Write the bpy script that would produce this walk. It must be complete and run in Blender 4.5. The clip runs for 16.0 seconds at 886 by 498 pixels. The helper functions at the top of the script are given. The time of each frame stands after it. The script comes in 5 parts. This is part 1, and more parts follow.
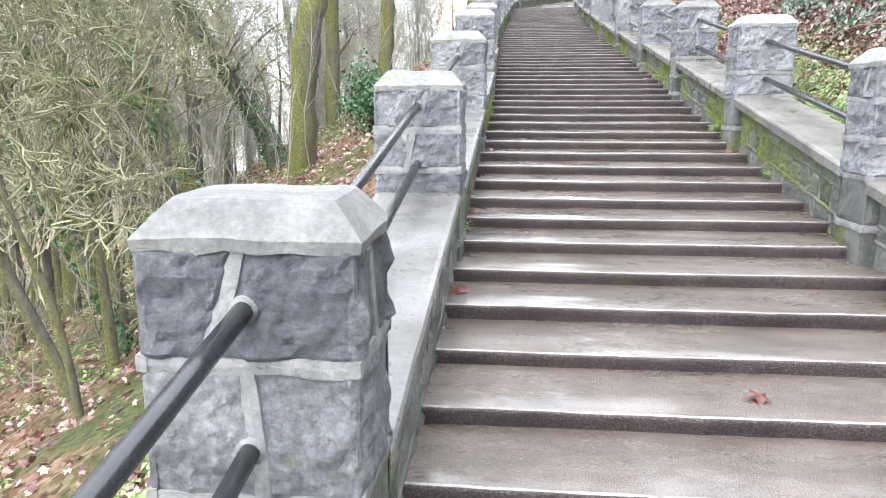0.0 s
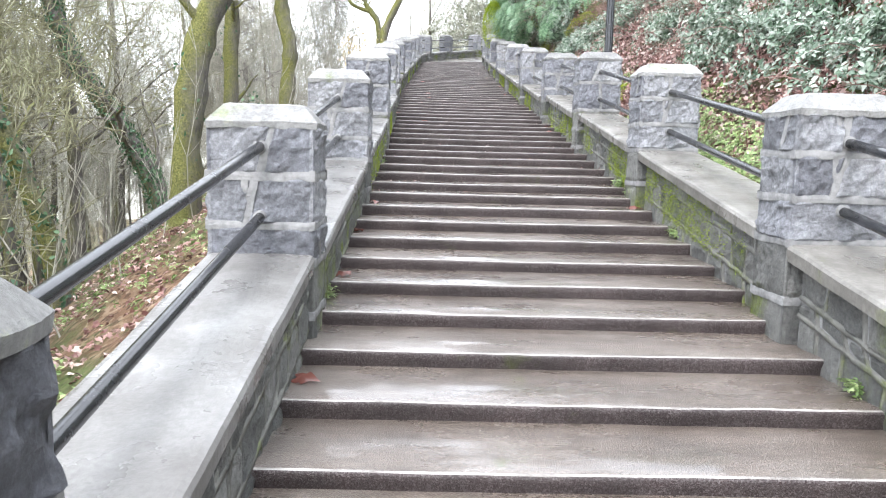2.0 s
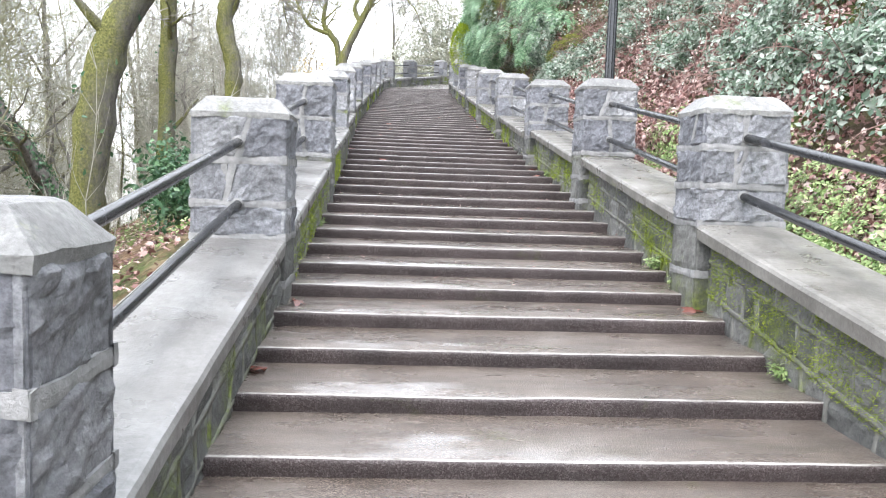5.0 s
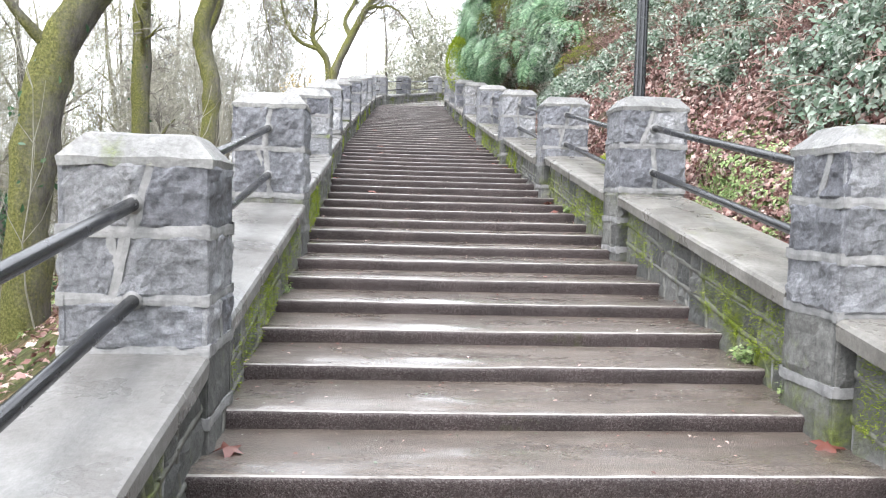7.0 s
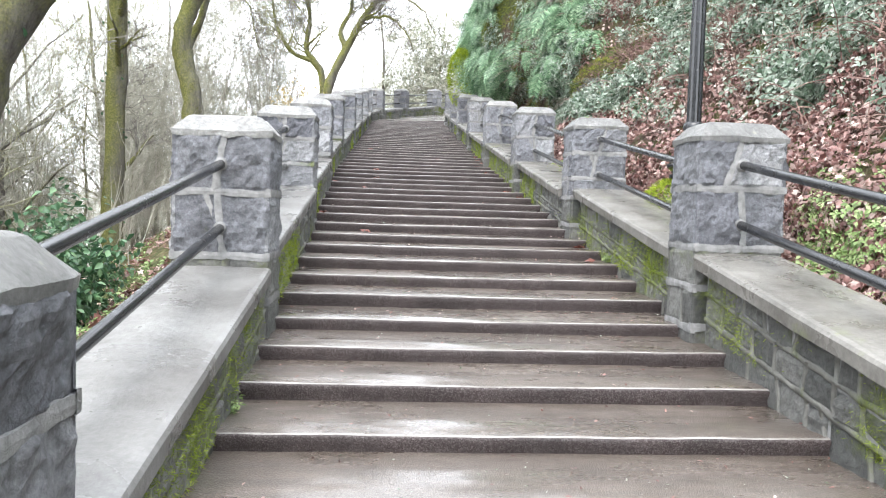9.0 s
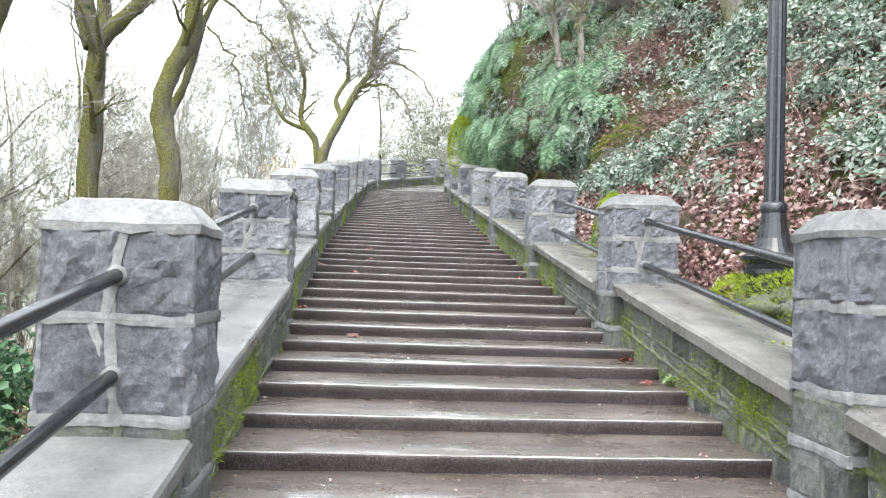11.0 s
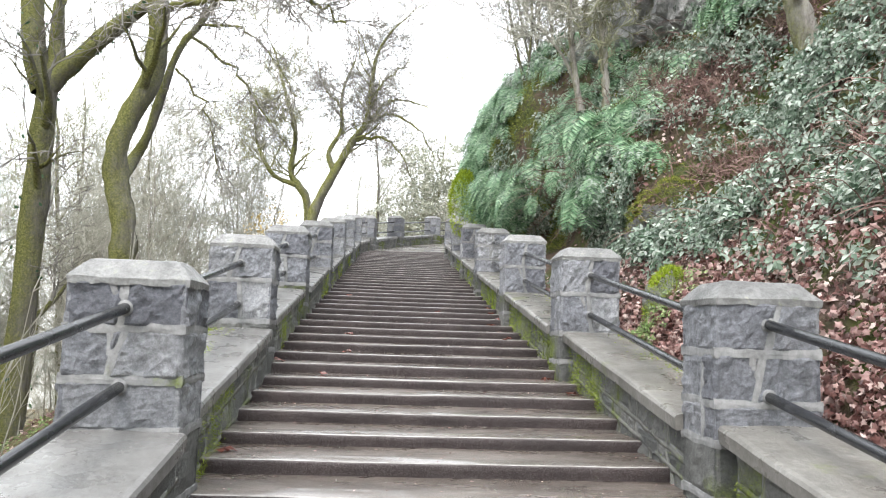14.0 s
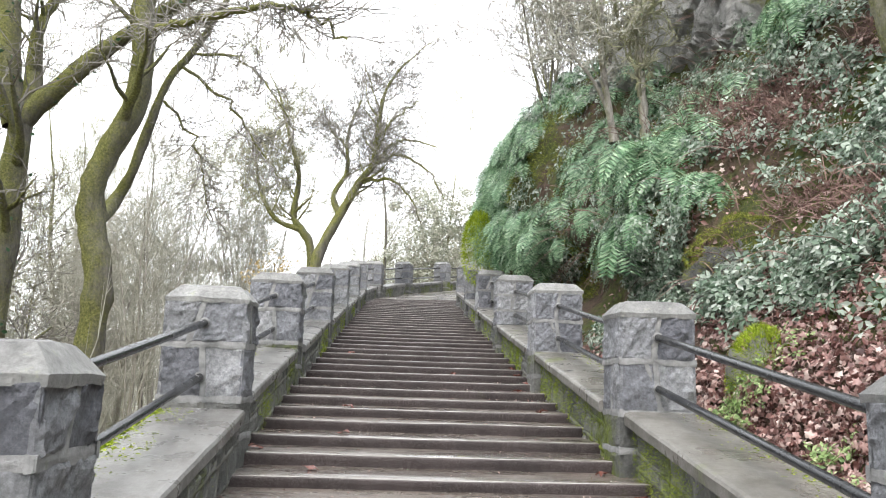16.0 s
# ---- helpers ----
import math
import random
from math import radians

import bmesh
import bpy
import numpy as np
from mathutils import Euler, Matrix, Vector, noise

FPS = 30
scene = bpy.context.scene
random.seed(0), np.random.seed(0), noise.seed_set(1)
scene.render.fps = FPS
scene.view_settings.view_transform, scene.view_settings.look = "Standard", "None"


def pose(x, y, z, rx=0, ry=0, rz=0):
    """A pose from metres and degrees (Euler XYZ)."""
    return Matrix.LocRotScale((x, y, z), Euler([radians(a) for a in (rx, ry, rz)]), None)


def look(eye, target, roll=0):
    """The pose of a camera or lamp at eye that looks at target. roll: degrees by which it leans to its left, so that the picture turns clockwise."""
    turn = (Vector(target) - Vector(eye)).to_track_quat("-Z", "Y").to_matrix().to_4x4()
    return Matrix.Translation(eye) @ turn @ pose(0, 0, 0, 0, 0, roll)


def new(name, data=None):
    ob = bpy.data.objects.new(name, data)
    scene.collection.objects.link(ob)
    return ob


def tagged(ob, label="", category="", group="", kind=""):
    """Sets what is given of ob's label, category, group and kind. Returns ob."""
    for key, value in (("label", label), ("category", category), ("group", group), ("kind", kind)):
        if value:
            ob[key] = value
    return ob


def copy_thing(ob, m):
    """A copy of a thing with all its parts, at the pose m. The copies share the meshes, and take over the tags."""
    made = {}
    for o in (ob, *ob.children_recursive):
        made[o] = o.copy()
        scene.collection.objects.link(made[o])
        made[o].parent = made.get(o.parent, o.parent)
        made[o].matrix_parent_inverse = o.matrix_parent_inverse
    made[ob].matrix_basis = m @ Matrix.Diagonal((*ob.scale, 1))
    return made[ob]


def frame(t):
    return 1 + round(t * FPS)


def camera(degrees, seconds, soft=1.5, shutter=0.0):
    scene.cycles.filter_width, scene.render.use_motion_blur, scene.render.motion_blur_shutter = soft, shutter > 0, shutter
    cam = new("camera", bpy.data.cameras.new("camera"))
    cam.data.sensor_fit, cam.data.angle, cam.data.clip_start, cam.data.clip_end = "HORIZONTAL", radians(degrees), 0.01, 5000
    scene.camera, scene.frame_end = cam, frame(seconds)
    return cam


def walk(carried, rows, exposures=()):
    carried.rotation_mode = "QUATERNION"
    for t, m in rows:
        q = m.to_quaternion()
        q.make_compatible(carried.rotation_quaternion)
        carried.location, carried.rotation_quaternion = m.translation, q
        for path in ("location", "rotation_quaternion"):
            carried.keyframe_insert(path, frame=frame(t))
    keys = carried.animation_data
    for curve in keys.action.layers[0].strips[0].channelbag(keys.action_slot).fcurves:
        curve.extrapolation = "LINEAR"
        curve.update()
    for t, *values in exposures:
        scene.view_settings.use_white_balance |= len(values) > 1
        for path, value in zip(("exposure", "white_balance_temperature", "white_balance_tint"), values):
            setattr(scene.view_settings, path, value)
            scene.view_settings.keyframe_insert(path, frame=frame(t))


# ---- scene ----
cam = camera(60.2, 16.0, soft=1.1)
METRES, EYE, TILT, LEAN, TURN = 12.0, 1.6, -11.0, 0.0, 5.7
ROWS = [
    (0.0, 0.0, 0.0, 0.0, 0.0, 0.0, -0.0),
    (0.5, 0.0073, 0.0064, 0.0019, -1.0, 1.65, -0.38),
    (1.0, 0.0118, 0.02, 0.0041, -1.51, 2.87, -0.73),
    (1.5, 0.0169, 0.0411, 0.0065, -3.54, 3.62, -0.54),
    (2.0, 0.0267, 0.0714, 0.0097, -6.49, 3.88, -0.19),
    (2.5, 0.0323, 0.1082, 0.0175, -7.37, 3.51, -0.44),
    (3.0, 0.0352, 0.1448, 0.0294, -8.2, 4.33, -0.38),
    (3.5, 0.0404, 0.179, 0.0409, -8.82, 4.73, -0.27),
    (4.0, 0.0442, 0.2086, 0.0513, -9.05, 4.99, -0.21),
    (6.5, 0.0614, 0.3611, 0.1056, -9.52, 6.8, 0.07),
    (7.0, 0.0657, 0.3926, 0.117, -9.58, 6.91, 0.29),
    (7.5, 0.069, 0.423, 0.1291, -9.64, 7.12, 0.23),
    (8.0, 0.0719, 0.4557, 0.1407, -9.73, 7.18, 0.24),
    (10.5, 0.0866, 0.6072, 0.1978, -10.12, 11.18, -0.07),
    (11.0, 0.0907, 0.6388, 0.2081, -10.2, 12.9, 0.01),
    (11.5, 0.0944, 0.6693, 0.2198, -10.25, 14.03, -0.06),
    (12.0, 0.099, 0.6995, 0.2308, -10.26, 14.38, -0.03),
    (12.5, 0.1069, 0.7292, 0.2419, -10.3, 14.72, 0.12),
    (13.0, 0.1124, 0.7587, 0.2518, -10.31, 15.08, 0.04),
    (13.5, 0.1182, 0.7877, 0.2634, -10.27, 15.58, 0.12),
    (14.0, 0.1238, 0.814, 0.2763, -10.1, 17.08, 0.04),
    (14.5, 0.1268, 0.8436, 0.2852, -9.65, 19.06, -0.07),
    (15.0, 0.1304, 0.8727, 0.2956, -9.58, 19.57, 0.04),
    (15.5, 0.1331, 0.9018, 0.3064, -9.58, 20.1, -0.04),
    (16.0, 0.1353, 0.9317, 0.3178, -9.52, 20.51, -0.01),
]
walk(cam, [(t, pose(0, 0, EYE, TILT, LEAN, TURN) @ pose(METRES * x, METRES * y, METRES * z, 90 + pitch, roll, yaw)) for t, x, y, z, yaw, pitch, roll in ROWS], [(0.0, 2.3, 6350, 12), (4.0, 2.28, 6350, 13), (8.0, 2.2, 6500, 12), (11.0, 2.18, 6400, 10), (16.0, 1.82, 6700, 11)])

# ---- the line of the stairs: straight, then bending to the right ----
CX, SLOPE, BEND, RADIUS, BEND_END = 0.86, 0.164, 32.2, 16.2, 52.0
STEP, NOSE0 = 3.05 / 6, -0.14


def heading(s):
    return 0.0 if s <= BEND else (min(s, BEND_END) - BEND) / RADIUS


def rise(s):
    """Height of the line through the step noses."""
    return SLOPE * max(-45.0, min(s, 62.0)) + NOSE0


def smooth(a, b, x):
    t = max(0.0, min(1.0, (x - a) / (b - a)))
    return t * t * (3 - 2 * t)


def place(s, u):
    """Plan position s metres along the stairs and u metres right of their middle."""
    a = heading(s)
    u = u - 0.13 * smooth(12, 20, s) * smooth(34, 23, s) - 0.08 * smooth(9, 16, s) * smooth(24, 19, s) * smooth(-0.5, -1.3, u)
    if s <= BEND:
        return CX + u, s
    u = min(u, RADIUS - 0.5)
    x, y = CX + RADIUS - (RADIUS - u) * math.cos(a), BEND + (RADIUS - u) * math.sin(a)
    if s > BEND_END:
        x, y = x + math.sin(a) * (s - BEND_END), y + math.cos(a) * (s - BEND_END)
    return x, y


def along(x, y):
    """The s and u of a place in the plan."""
    if y <= BEND:
        return y, x - CX
    dx, dy = CX + RADIUS - x, y - BEND
    a = math.atan2(dy, dx)
    return BEND + RADIUS * min(a, 1.44), RADIUS - math.hypot(dx, dy)


def stand(s, u, dz=0.0):
    x, y = place(s, u)
    return pose(x, y, rise(s) + dz, 0, 0, -math.degrees(heading(s)))


# ---- world and light: bright overcast ----
world = bpy.data.worlds.new("overcast_sky")
scene.world = world
world.use_nodes = True
wn, wl = world.node_tree.nodes, world.node_tree.links
sky = wn.new("ShaderNodeTexSky")
sky.sky_type, sky.sun_disc = "NISHITA", False
sky.sun_elevation, sky.sun_rotation = radians(52), radians(200)
sky.air_density, sky.dust_density, sky.ozone_density = 1.0, 2.0, 1.0
veil = wn.new("ShaderNodeMix")
veil.data_type = "RGBA"
veil.inputs[0].default_value = 0.82
veil.inputs[7].default_value = (6.5, 6.8, 7.0, 1)
wl.new(sky.outputs[0], veil.inputs[6])
wl.new(veil.outputs[2], wn["Background"].inputs["Color"])
wn["Background"].inputs["Strength"].default_value = 0.15
sun = new("sun", bpy.data.lights.new("sun", "SUN"))
sun.data.energy, sun.data.angle, sun.data.color = 0.8, radians(40), (1.0, 0.97, 0.93)
sun.matrix_world = look((-10, -25, 40), (0, 0, 0))


# ---- materials ----
class Nodes:
    """A node material in the making."""

    def __init__(self, name, roughness=0.8, specular=0.5, metallic=0.0):
        self.mat = bpy.data.materials.new(name)
        self.mat.use_nodes = True
        self.tree = self.mat.node_tree
        self.bsdf = self.tree.nodes["Principled BSDF"]
        self.bsdf.inputs["Roughness"].default_value = roughness
        self.bsdf.inputs["Specular IOR Level"].default_value = specular
        self.bsdf.inputs["Metallic"].default_value = metallic
        self.coord = self.tree.nodes.new("ShaderNodeTexCoord")
        self.geo = self.tree.nodes.new("ShaderNodeNewGeometry")
        self.info = self.tree.nodes.new("ShaderNodeObjectInfo")

    def link(self, a, b):
        self.tree.links.new(a, b)

    def noise(self, scale, detail=5, rough=0.6, coord="Position", stretch=None):
        n = self.tree.nodes.new("ShaderNodeTexNoise")
        n.inputs["Scale"].default_value, n.inputs["Detail"].default_value, n.inputs["Roughness"].default_value = scale, detail, rough
        src = self.geo.outputs["Position"] if coord == "Position" else self.coord.outputs[coord]
        if stretch:
            m = self.tree.nodes.new("ShaderNodeMapping")
            m.inputs["Scale"].default_value = stretch
            self.link(src, m.inputs["Vector"])
            src = m.outputs[0]
        self.link(src, n.inputs["Vector"])
        return n.outputs["Fac"]

    def cells(self, scale, feature="F1", out="Distance"):
        n = self.tree.nodes.new("ShaderNodeTexVoronoi")
        n.feature = feature
        n.inputs["Scale"].default_value = scale
        self.link(self.geo.outputs["Position"], n.inputs["Vector"])
        return n.outputs[out]

    def ramp(self, fac, *stops):
        n = self.tree.nodes.new("ShaderNodeValToRGB")
        e = n.color_ramp.elements
        while len(e) < len(stops):
            e.new(0.5)
        for el, (p, c) in zip(e, stops):
            el.position = p
            el.color = (c, c, c, 1) if isinstance(c, (int, float)) else (*c, 1)
        self.link(fac, n.inputs["Fac"])
        return n.outputs["Color"]

    def mix(self, fac, a, b, how="MIX"):
        n = self.tree.nodes.new("ShaderNodeMix")
        n.data_type, n.blend_type = "RGBA", how
        for i, v in ((0, fac), (6, a), (7, b)):
            if isinstance(v, (int, float)):
                n.inputs[i].default_value = v if i == 0 else (v, v, v, 1)
            elif isinstance(v, tuple):
                n.inputs[i].default_value = (*v, 1)
            else:
                self.link(v, n.inputs[i])
        return n.outputs[2]

    def maths(self, op, a, b):
        n = self.tree.nodes.new("ShaderNodeMath")
        n.operation = op
        n.use_clamp = op in ("MULTIPLY", "ADD", "SUBTRACT")
        n.inputs[2].default_value = 0.5
        for i, v in ((0, a), (1, b)):
            if isinstance(v, (int, float)):
                n.inputs[i].default_value = v
            else:
                self.link(v, n.inputs[i])
        return n.outputs[0]

    def up(self):
        n = self.tree.nodes.new("ShaderNodeSeparateXYZ")
        self.link(self.geo.outputs["Normal"], n.inputs[0])
        return n.outputs["Z"]

    def done(self, color, bump=None, depth=0.01, strength=1.0, roughness=None):
        self.link(color, self.bsdf.inputs["Base Color"])
        if bump is not None:
            b = self.tree.nodes.new("ShaderNodeBump")
            b.inputs["Strength"].default_value, b.inputs["Distance"].default_value = strength, depth
            self.link(bump, b.inputs["Height"])
            self.link(b.outputs[0], self.bsdf.inputs["Normal"])
        if roughness is not None:
            self.link(roughness, self.bsdf.inputs["Roughness"])
        return self.mat


MOSS_DARK, MOSS_BRIGHT = (0.045, 0.06, 0.012), (0.19, 0.24, 0.025)


def mossed(m, color, amount, scale=1.6):
    """Moss patches over a colour; amount is the share of the noise that carries moss."""
    mask = m.ramp(m.noise(scale, 8, 0.7), (1 - amount - 0.05, 0), (1 - amount + 0.06, 1))
    moss = m.ramp(m.noise(38, 4, 0.7), (0.35, MOSS_DARK), (0.7, MOSS_BRIGHT))
    return m.mix(mask, color, moss)


def make_stone():
    m = Nodes("rough_basalt", 0.6, 0.45)
    tone = m.ramp(m.info.outputs["Random"], (0, (0.145, 0.15, 0.172)), (0.5, (0.225, 0.232, 0.255)), (1, (0.335, 0.34, 0.355)))
    grain = m.ramp(m.noise(30, 9, 0.8), (0.32, 0.45), (0.5, 0.95), (0.66, 1.45))
    col = m.mix(1.0, tone, grain, "MULTIPLY")
    col = m.mix(1.0, col, m.ramp(m.noise(2.3, 6, 0.7), (0.35, 0.72), (0.65, 1.2)), "MULTIPLY")
    col = mossed(m, col, 0.29, 1.1)
    h = m.mix(0.22, m.mix(0.4, m.noise(18, 10, 0.8), m.noise(70, 6, 0.8)), m.cells(26))
    return m.done(col, h, 0.055, 1.0)


def make_wall_stone():
    m = Nodes("mossy_rubble", 0.6, 0.45)
    tone = m.ramp(m.info.outputs["Random"], (0, (0.075, 0.078, 0.074)), (0.5, (0.12, 0.122, 0.116)), (1, (0.19, 0.19, 0.18)))
    grain = m.ramp(m.noise(26, 9, 0.8), (0.3, 0.4), (0.7, 1.5))
    col = m.mix(1.0, tone, grain, "MULTIPLY")
    col = mossed(m, col, 0.44, 0.9)
    h = m.mix(0.4, m.noise(22, 9, 0.75), m.noise(90, 4, 0.7))
    return m.done(col, h, 0.04, 1.0)


def make_mortar():
    m = Nodes("pale_mortar", 0.85, 0.3)
    col = m.ramp(m.noise(14, 6, 0.65), (0.3, (0.15, 0.15, 0.152)), (0.7, (0.32, 0.32, 0.318)))
    col = mossed(m, col, 0.31, 1.3)
    return m.done(col, m.noise(60, 5, 0.7), 0.012, 0.8)


def make_old_mortar():
    m = Nodes("old_damp_mortar", 0.85, 0.3)
    col = m.ramp(m.noise(9, 6, 0.65), (0.3, (0.10, 0.10, 0.09)), (0.7, (0.22, 0.217, 0.20)))
    col = mossed(m, col, 0.46, 0.9)
    return m.done(col, m.noise(60, 5, 0.7), 0.012, 0.8)


def make_cap():
    m = Nodes("weathered_cement_cap", 0.55, 0.45)
    a = m.ramp(m.noise(4, 8, 0.7), (0.3, (0.15, 0.15, 0.148)), (0.55, (0.27, 0.27, 0.265)), (0.75, (0.39, 0.39, 0.38)))
    col = m.mix(1.0, a, m.ramp(m.noise(45, 5, 0.7), (0.3, 0.7), (0.7, 1.2)), "MULTIPLY")
    col = m.mix(1.0, col, m.ramp(m.info.outputs["Random"], (0, 0.68), (1, 1.15)), "MULTIPLY")
    lichen = m.ramp(m.noise(16, 6, 0.7), (0.60, 0), (0.68, 0.7))
    col = m.mix(lichen, col, (0.30, 0.31, 0.24))
    col = mossed(m, col, 0.35, 1.2)
    return m.done(col, m.noise(30, 8, 0.75), 0.02, 0.9, m.ramp(m.noise(5, 5, 0.6), (0.35, 0.3), (0.65, 0.7)))


def make_coping():
    m = Nodes("damp_cement_coping", 0.4, 0.5)
    a = m.ramp(m.noise(2.2, 7, 0.6), (0.3, (0.115, 0.11, 0.105)), (0.55, (0.18, 0.177, 0.172)), (0.75, (0.26, 0.26, 0.255)))
    col = m.mix(1.0, a, m.ramp(m.noise(40, 6, 0.7), (0.3, 0.78), (0.7, 1.12)), "MULTIPLY")
    col = mossed(m, col, 0.31, 0.8)
    wet = m.ramp(m.noise(3.0, 5, 0.6), (0.4, 0.22), (0.62, 0.6))
    return m.done(col, m.noise(35, 5, 0.65), 0.006, 0.6, wet)


# Coping of the bank-side wall: slightly darker and browner than the outer one.
def make_brown_coping():
    m = Nodes("brown_cement_coping", 0.5, 0.45)
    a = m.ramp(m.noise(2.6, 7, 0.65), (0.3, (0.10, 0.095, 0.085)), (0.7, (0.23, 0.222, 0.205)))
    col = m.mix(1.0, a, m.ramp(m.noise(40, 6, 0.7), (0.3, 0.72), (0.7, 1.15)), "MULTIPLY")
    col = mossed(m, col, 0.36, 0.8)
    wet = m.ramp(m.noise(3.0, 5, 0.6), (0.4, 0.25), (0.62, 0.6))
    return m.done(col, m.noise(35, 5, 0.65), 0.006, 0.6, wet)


def make_step():
    m = Nodes("wet_worn_concrete", 0.3, 0.55)
    a = m.ramp(m.noise(1.4, 7, 0.65), (0.3, (0.075, 0.059, 0.048)), (0.55, (0.12, 0.099, 0.084)), (0.75, (0.17, 0.152, 0.135)))
    grit = m.ramp(m.noise(95, 7, 0.85), (0.33, 0.5), (0.5, 0.95), (0.66, 1.7))
    col = m.mix(1.0, a, grit, "MULTIPLY")
    col = m.mix(1.0, col, m.ramp(m.noise(9, 6, 0.7, stretch=(0.35, 1.6, 1)), (0.35, 0.75), (0.65, 1.15)), "MULTIPLY")
    mask = m.ramp(m.noise(2.4, 8, 0.75), (0.63, 0), (0.74, 0.7))
    col = m.mix(mask, col, (0.07, 0.08, 0.025))
    wet = m.ramp(m.noise(2.1, 6, 0.65, stretch=(0.5, 1.3, 1)), (0.36, 0.16), (0.62, 0.45))
    film = m.ramp(m.noise(1.3, 5, 0.65, stretch=(0.6, 1.4, 1)), (0.46, 0.9), (0.55, 0.12))
    m.link(film, m.bsdf.inputs["Coat Weight"])
    m.bsdf.inputs["Coat Roughness"].default_value = 0.12
    m.bsdf.inputs["Coat IOR"].default_value = 1.55
    h = m.mix(0.5, m.noise(60, 7, 0.8), m.cells(130))
    return m.done(col, h, 0.009, 0.6, wet)


# Exposed aggregate, its tone deepened to paint in the shade on the risers.
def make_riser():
    m = Nodes("shade_darkened_aggregate", 0.5, 0.35)
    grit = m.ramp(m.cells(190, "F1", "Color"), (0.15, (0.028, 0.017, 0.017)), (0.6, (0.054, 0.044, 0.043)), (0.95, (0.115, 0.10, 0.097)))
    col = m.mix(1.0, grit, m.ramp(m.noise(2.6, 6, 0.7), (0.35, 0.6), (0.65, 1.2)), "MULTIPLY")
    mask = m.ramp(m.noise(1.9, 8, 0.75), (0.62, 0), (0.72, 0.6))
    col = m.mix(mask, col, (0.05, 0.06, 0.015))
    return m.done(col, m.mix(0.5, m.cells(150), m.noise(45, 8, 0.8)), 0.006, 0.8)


# Worn edge, with the sky's gleam along it painted into the pale colour.
def make_nosing():
    m = Nodes("worn_nosing_highlight", 0.25, 0.6)
    col = m.ramp(m.noise(7, 7, 0.75, stretch=(0.5, 1, 1)), (0.36, (0.13, 0.117, 0.105)), (0.62, (0.36, 0.345, 0.325)))
    return m.done(col, m.noise(60, 5, 0.7), 0.006, 0.6)


def make_rail():
    m = Nodes("black_rail_paint", 0.25, 0.6)
    col = m.ramp(m.noise(30, 6, 0.7), (0.4, (0.016, 0.017, 0.020)), (0.75, (0.030, 0.032, 0.036)))
    return m.done(col, m.noise(40, 3, 0.5), 0.0006, 0.4, m.ramp(m.noise(9, 4, 0.6), (0.3, 0.15), (0.7, 0.3)))


def make_bark(name, moss, pale=1.0):
    m = Nodes(name, 0.9, 0.25)
    col = m.ramp(m.noise(11, 9, 0.8, stretch=(1, 1, 0.25)), (0.3, tuple(c * pale for c in (0.04, 0.036, 0.033))), (0.7, tuple(c * pale for c in (0.23, 0.215, 0.195))))
    side = m.tree.nodes.new("ShaderNodeSeparateXYZ")
    m.link(m.geo.outputs["Normal"], side.inputs[0])
    lee = m.ramp(m.maths("MULTIPLY_ADD", side.outputs["X"], -0.5), (0.0, 0.28), (1.0, 0.72))
    mask = m.ramp(m.mix(0.4, m.mix(0.35, m.noise(1.1, 6, 0.7), m.noise(14, 7, 0.8)), lee), (1 - moss - 0.07, 0), (1 - moss + 0.08, 1))
    green = m.ramp(m.noise(30, 6, 0.75), (0.3, (0.05, 0.056, 0.018)), (0.5, (0.165, 0.17, 0.055)), (0.72, (0.36, 0.36, 0.13)))
    col = m.mix(mask, col, green)
    h = m.mix(0.4, m.noise(13, 9, 0.85, stretch=(1, 1, 0.25)), m.noise(40, 6, 0.8))
    return m.done(col, h, 0.07, 1.0)


def make_twig(name, lo, hi):
    m = Nodes(name, 0.85, 0.25)
    return m.done(m.ramp(m.noise(3.5, 5, 0.7), (0.35, lo), (0.65, hi)))


def make_litter():
    m = Nodes("leaf_litter_soil", 0.9, 0.25)
    a = m.ramp(m.cells(16, "F1", "Color"), (0.1, (0.05, 0.032, 0.02)), (0.5, (0.17, 0.10, 0.06)), (0.9, (0.30, 0.22, 0.15)))
    green = m.ramp(m.noise(12, 6, 0.7), (0.35, (0.02, 0.035, 0.01)), (0.7, (0.10, 0.15, 0.04)))
    col = m.mix(m.ramp(m.noise(0.55, 7, 0.7), (0.45, 0), (0.58, 0.85)), a, green)
    return m.done(col, m.noise(18, 6, 0.75), 0.06, 0.9)


def make_bank():
    m = Nodes("bank_soil_and_rock", 0.9, 0.25)
    a = m.ramp(m.noise(7, 8, 0.75), (0.3, (0.03, 0.022, 0.018)), (0.7, (0.18, 0.12, 0.09)))
    green = m.ramp(m.noise(15, 6, 0.7), (0.35, (0.03, 0.045, 0.012)), (0.7, (0.14, 0.16, 0.04)))
    col = m.mix(m.ramp(m.noise(0.9, 7, 0.7), (0.45, 0), (0.56, 1)), a, green)
    return m.done(col, m.noise(11, 8, 0.75), 0.12, 1.0)


def make_rock(name, tone):
    m = Nodes(name, 0.75, 0.35)
    a = m.ramp(m.noise(3.2, 8, 0.75), (0.3, tuple(c * tone for c in (0.17, 0.17, 0.165))), (0.7, tuple(c * tone for c in (0.44, 0.435, 0.42))))
    mask = m.ramp(m.noise(1.1, 8, 0.75), (0.60, 0), (0.70, 0.8))
    col = m.mix(mask, a, m.ramp(m.noise(22, 5, 0.7), (0.35, (0.11, 0.115, 0.02)), (0.7, (0.32, 0.32, 0.07))))
    return m.done(col, m.noise(8, 8, 0.8), 0.15, 1.0)


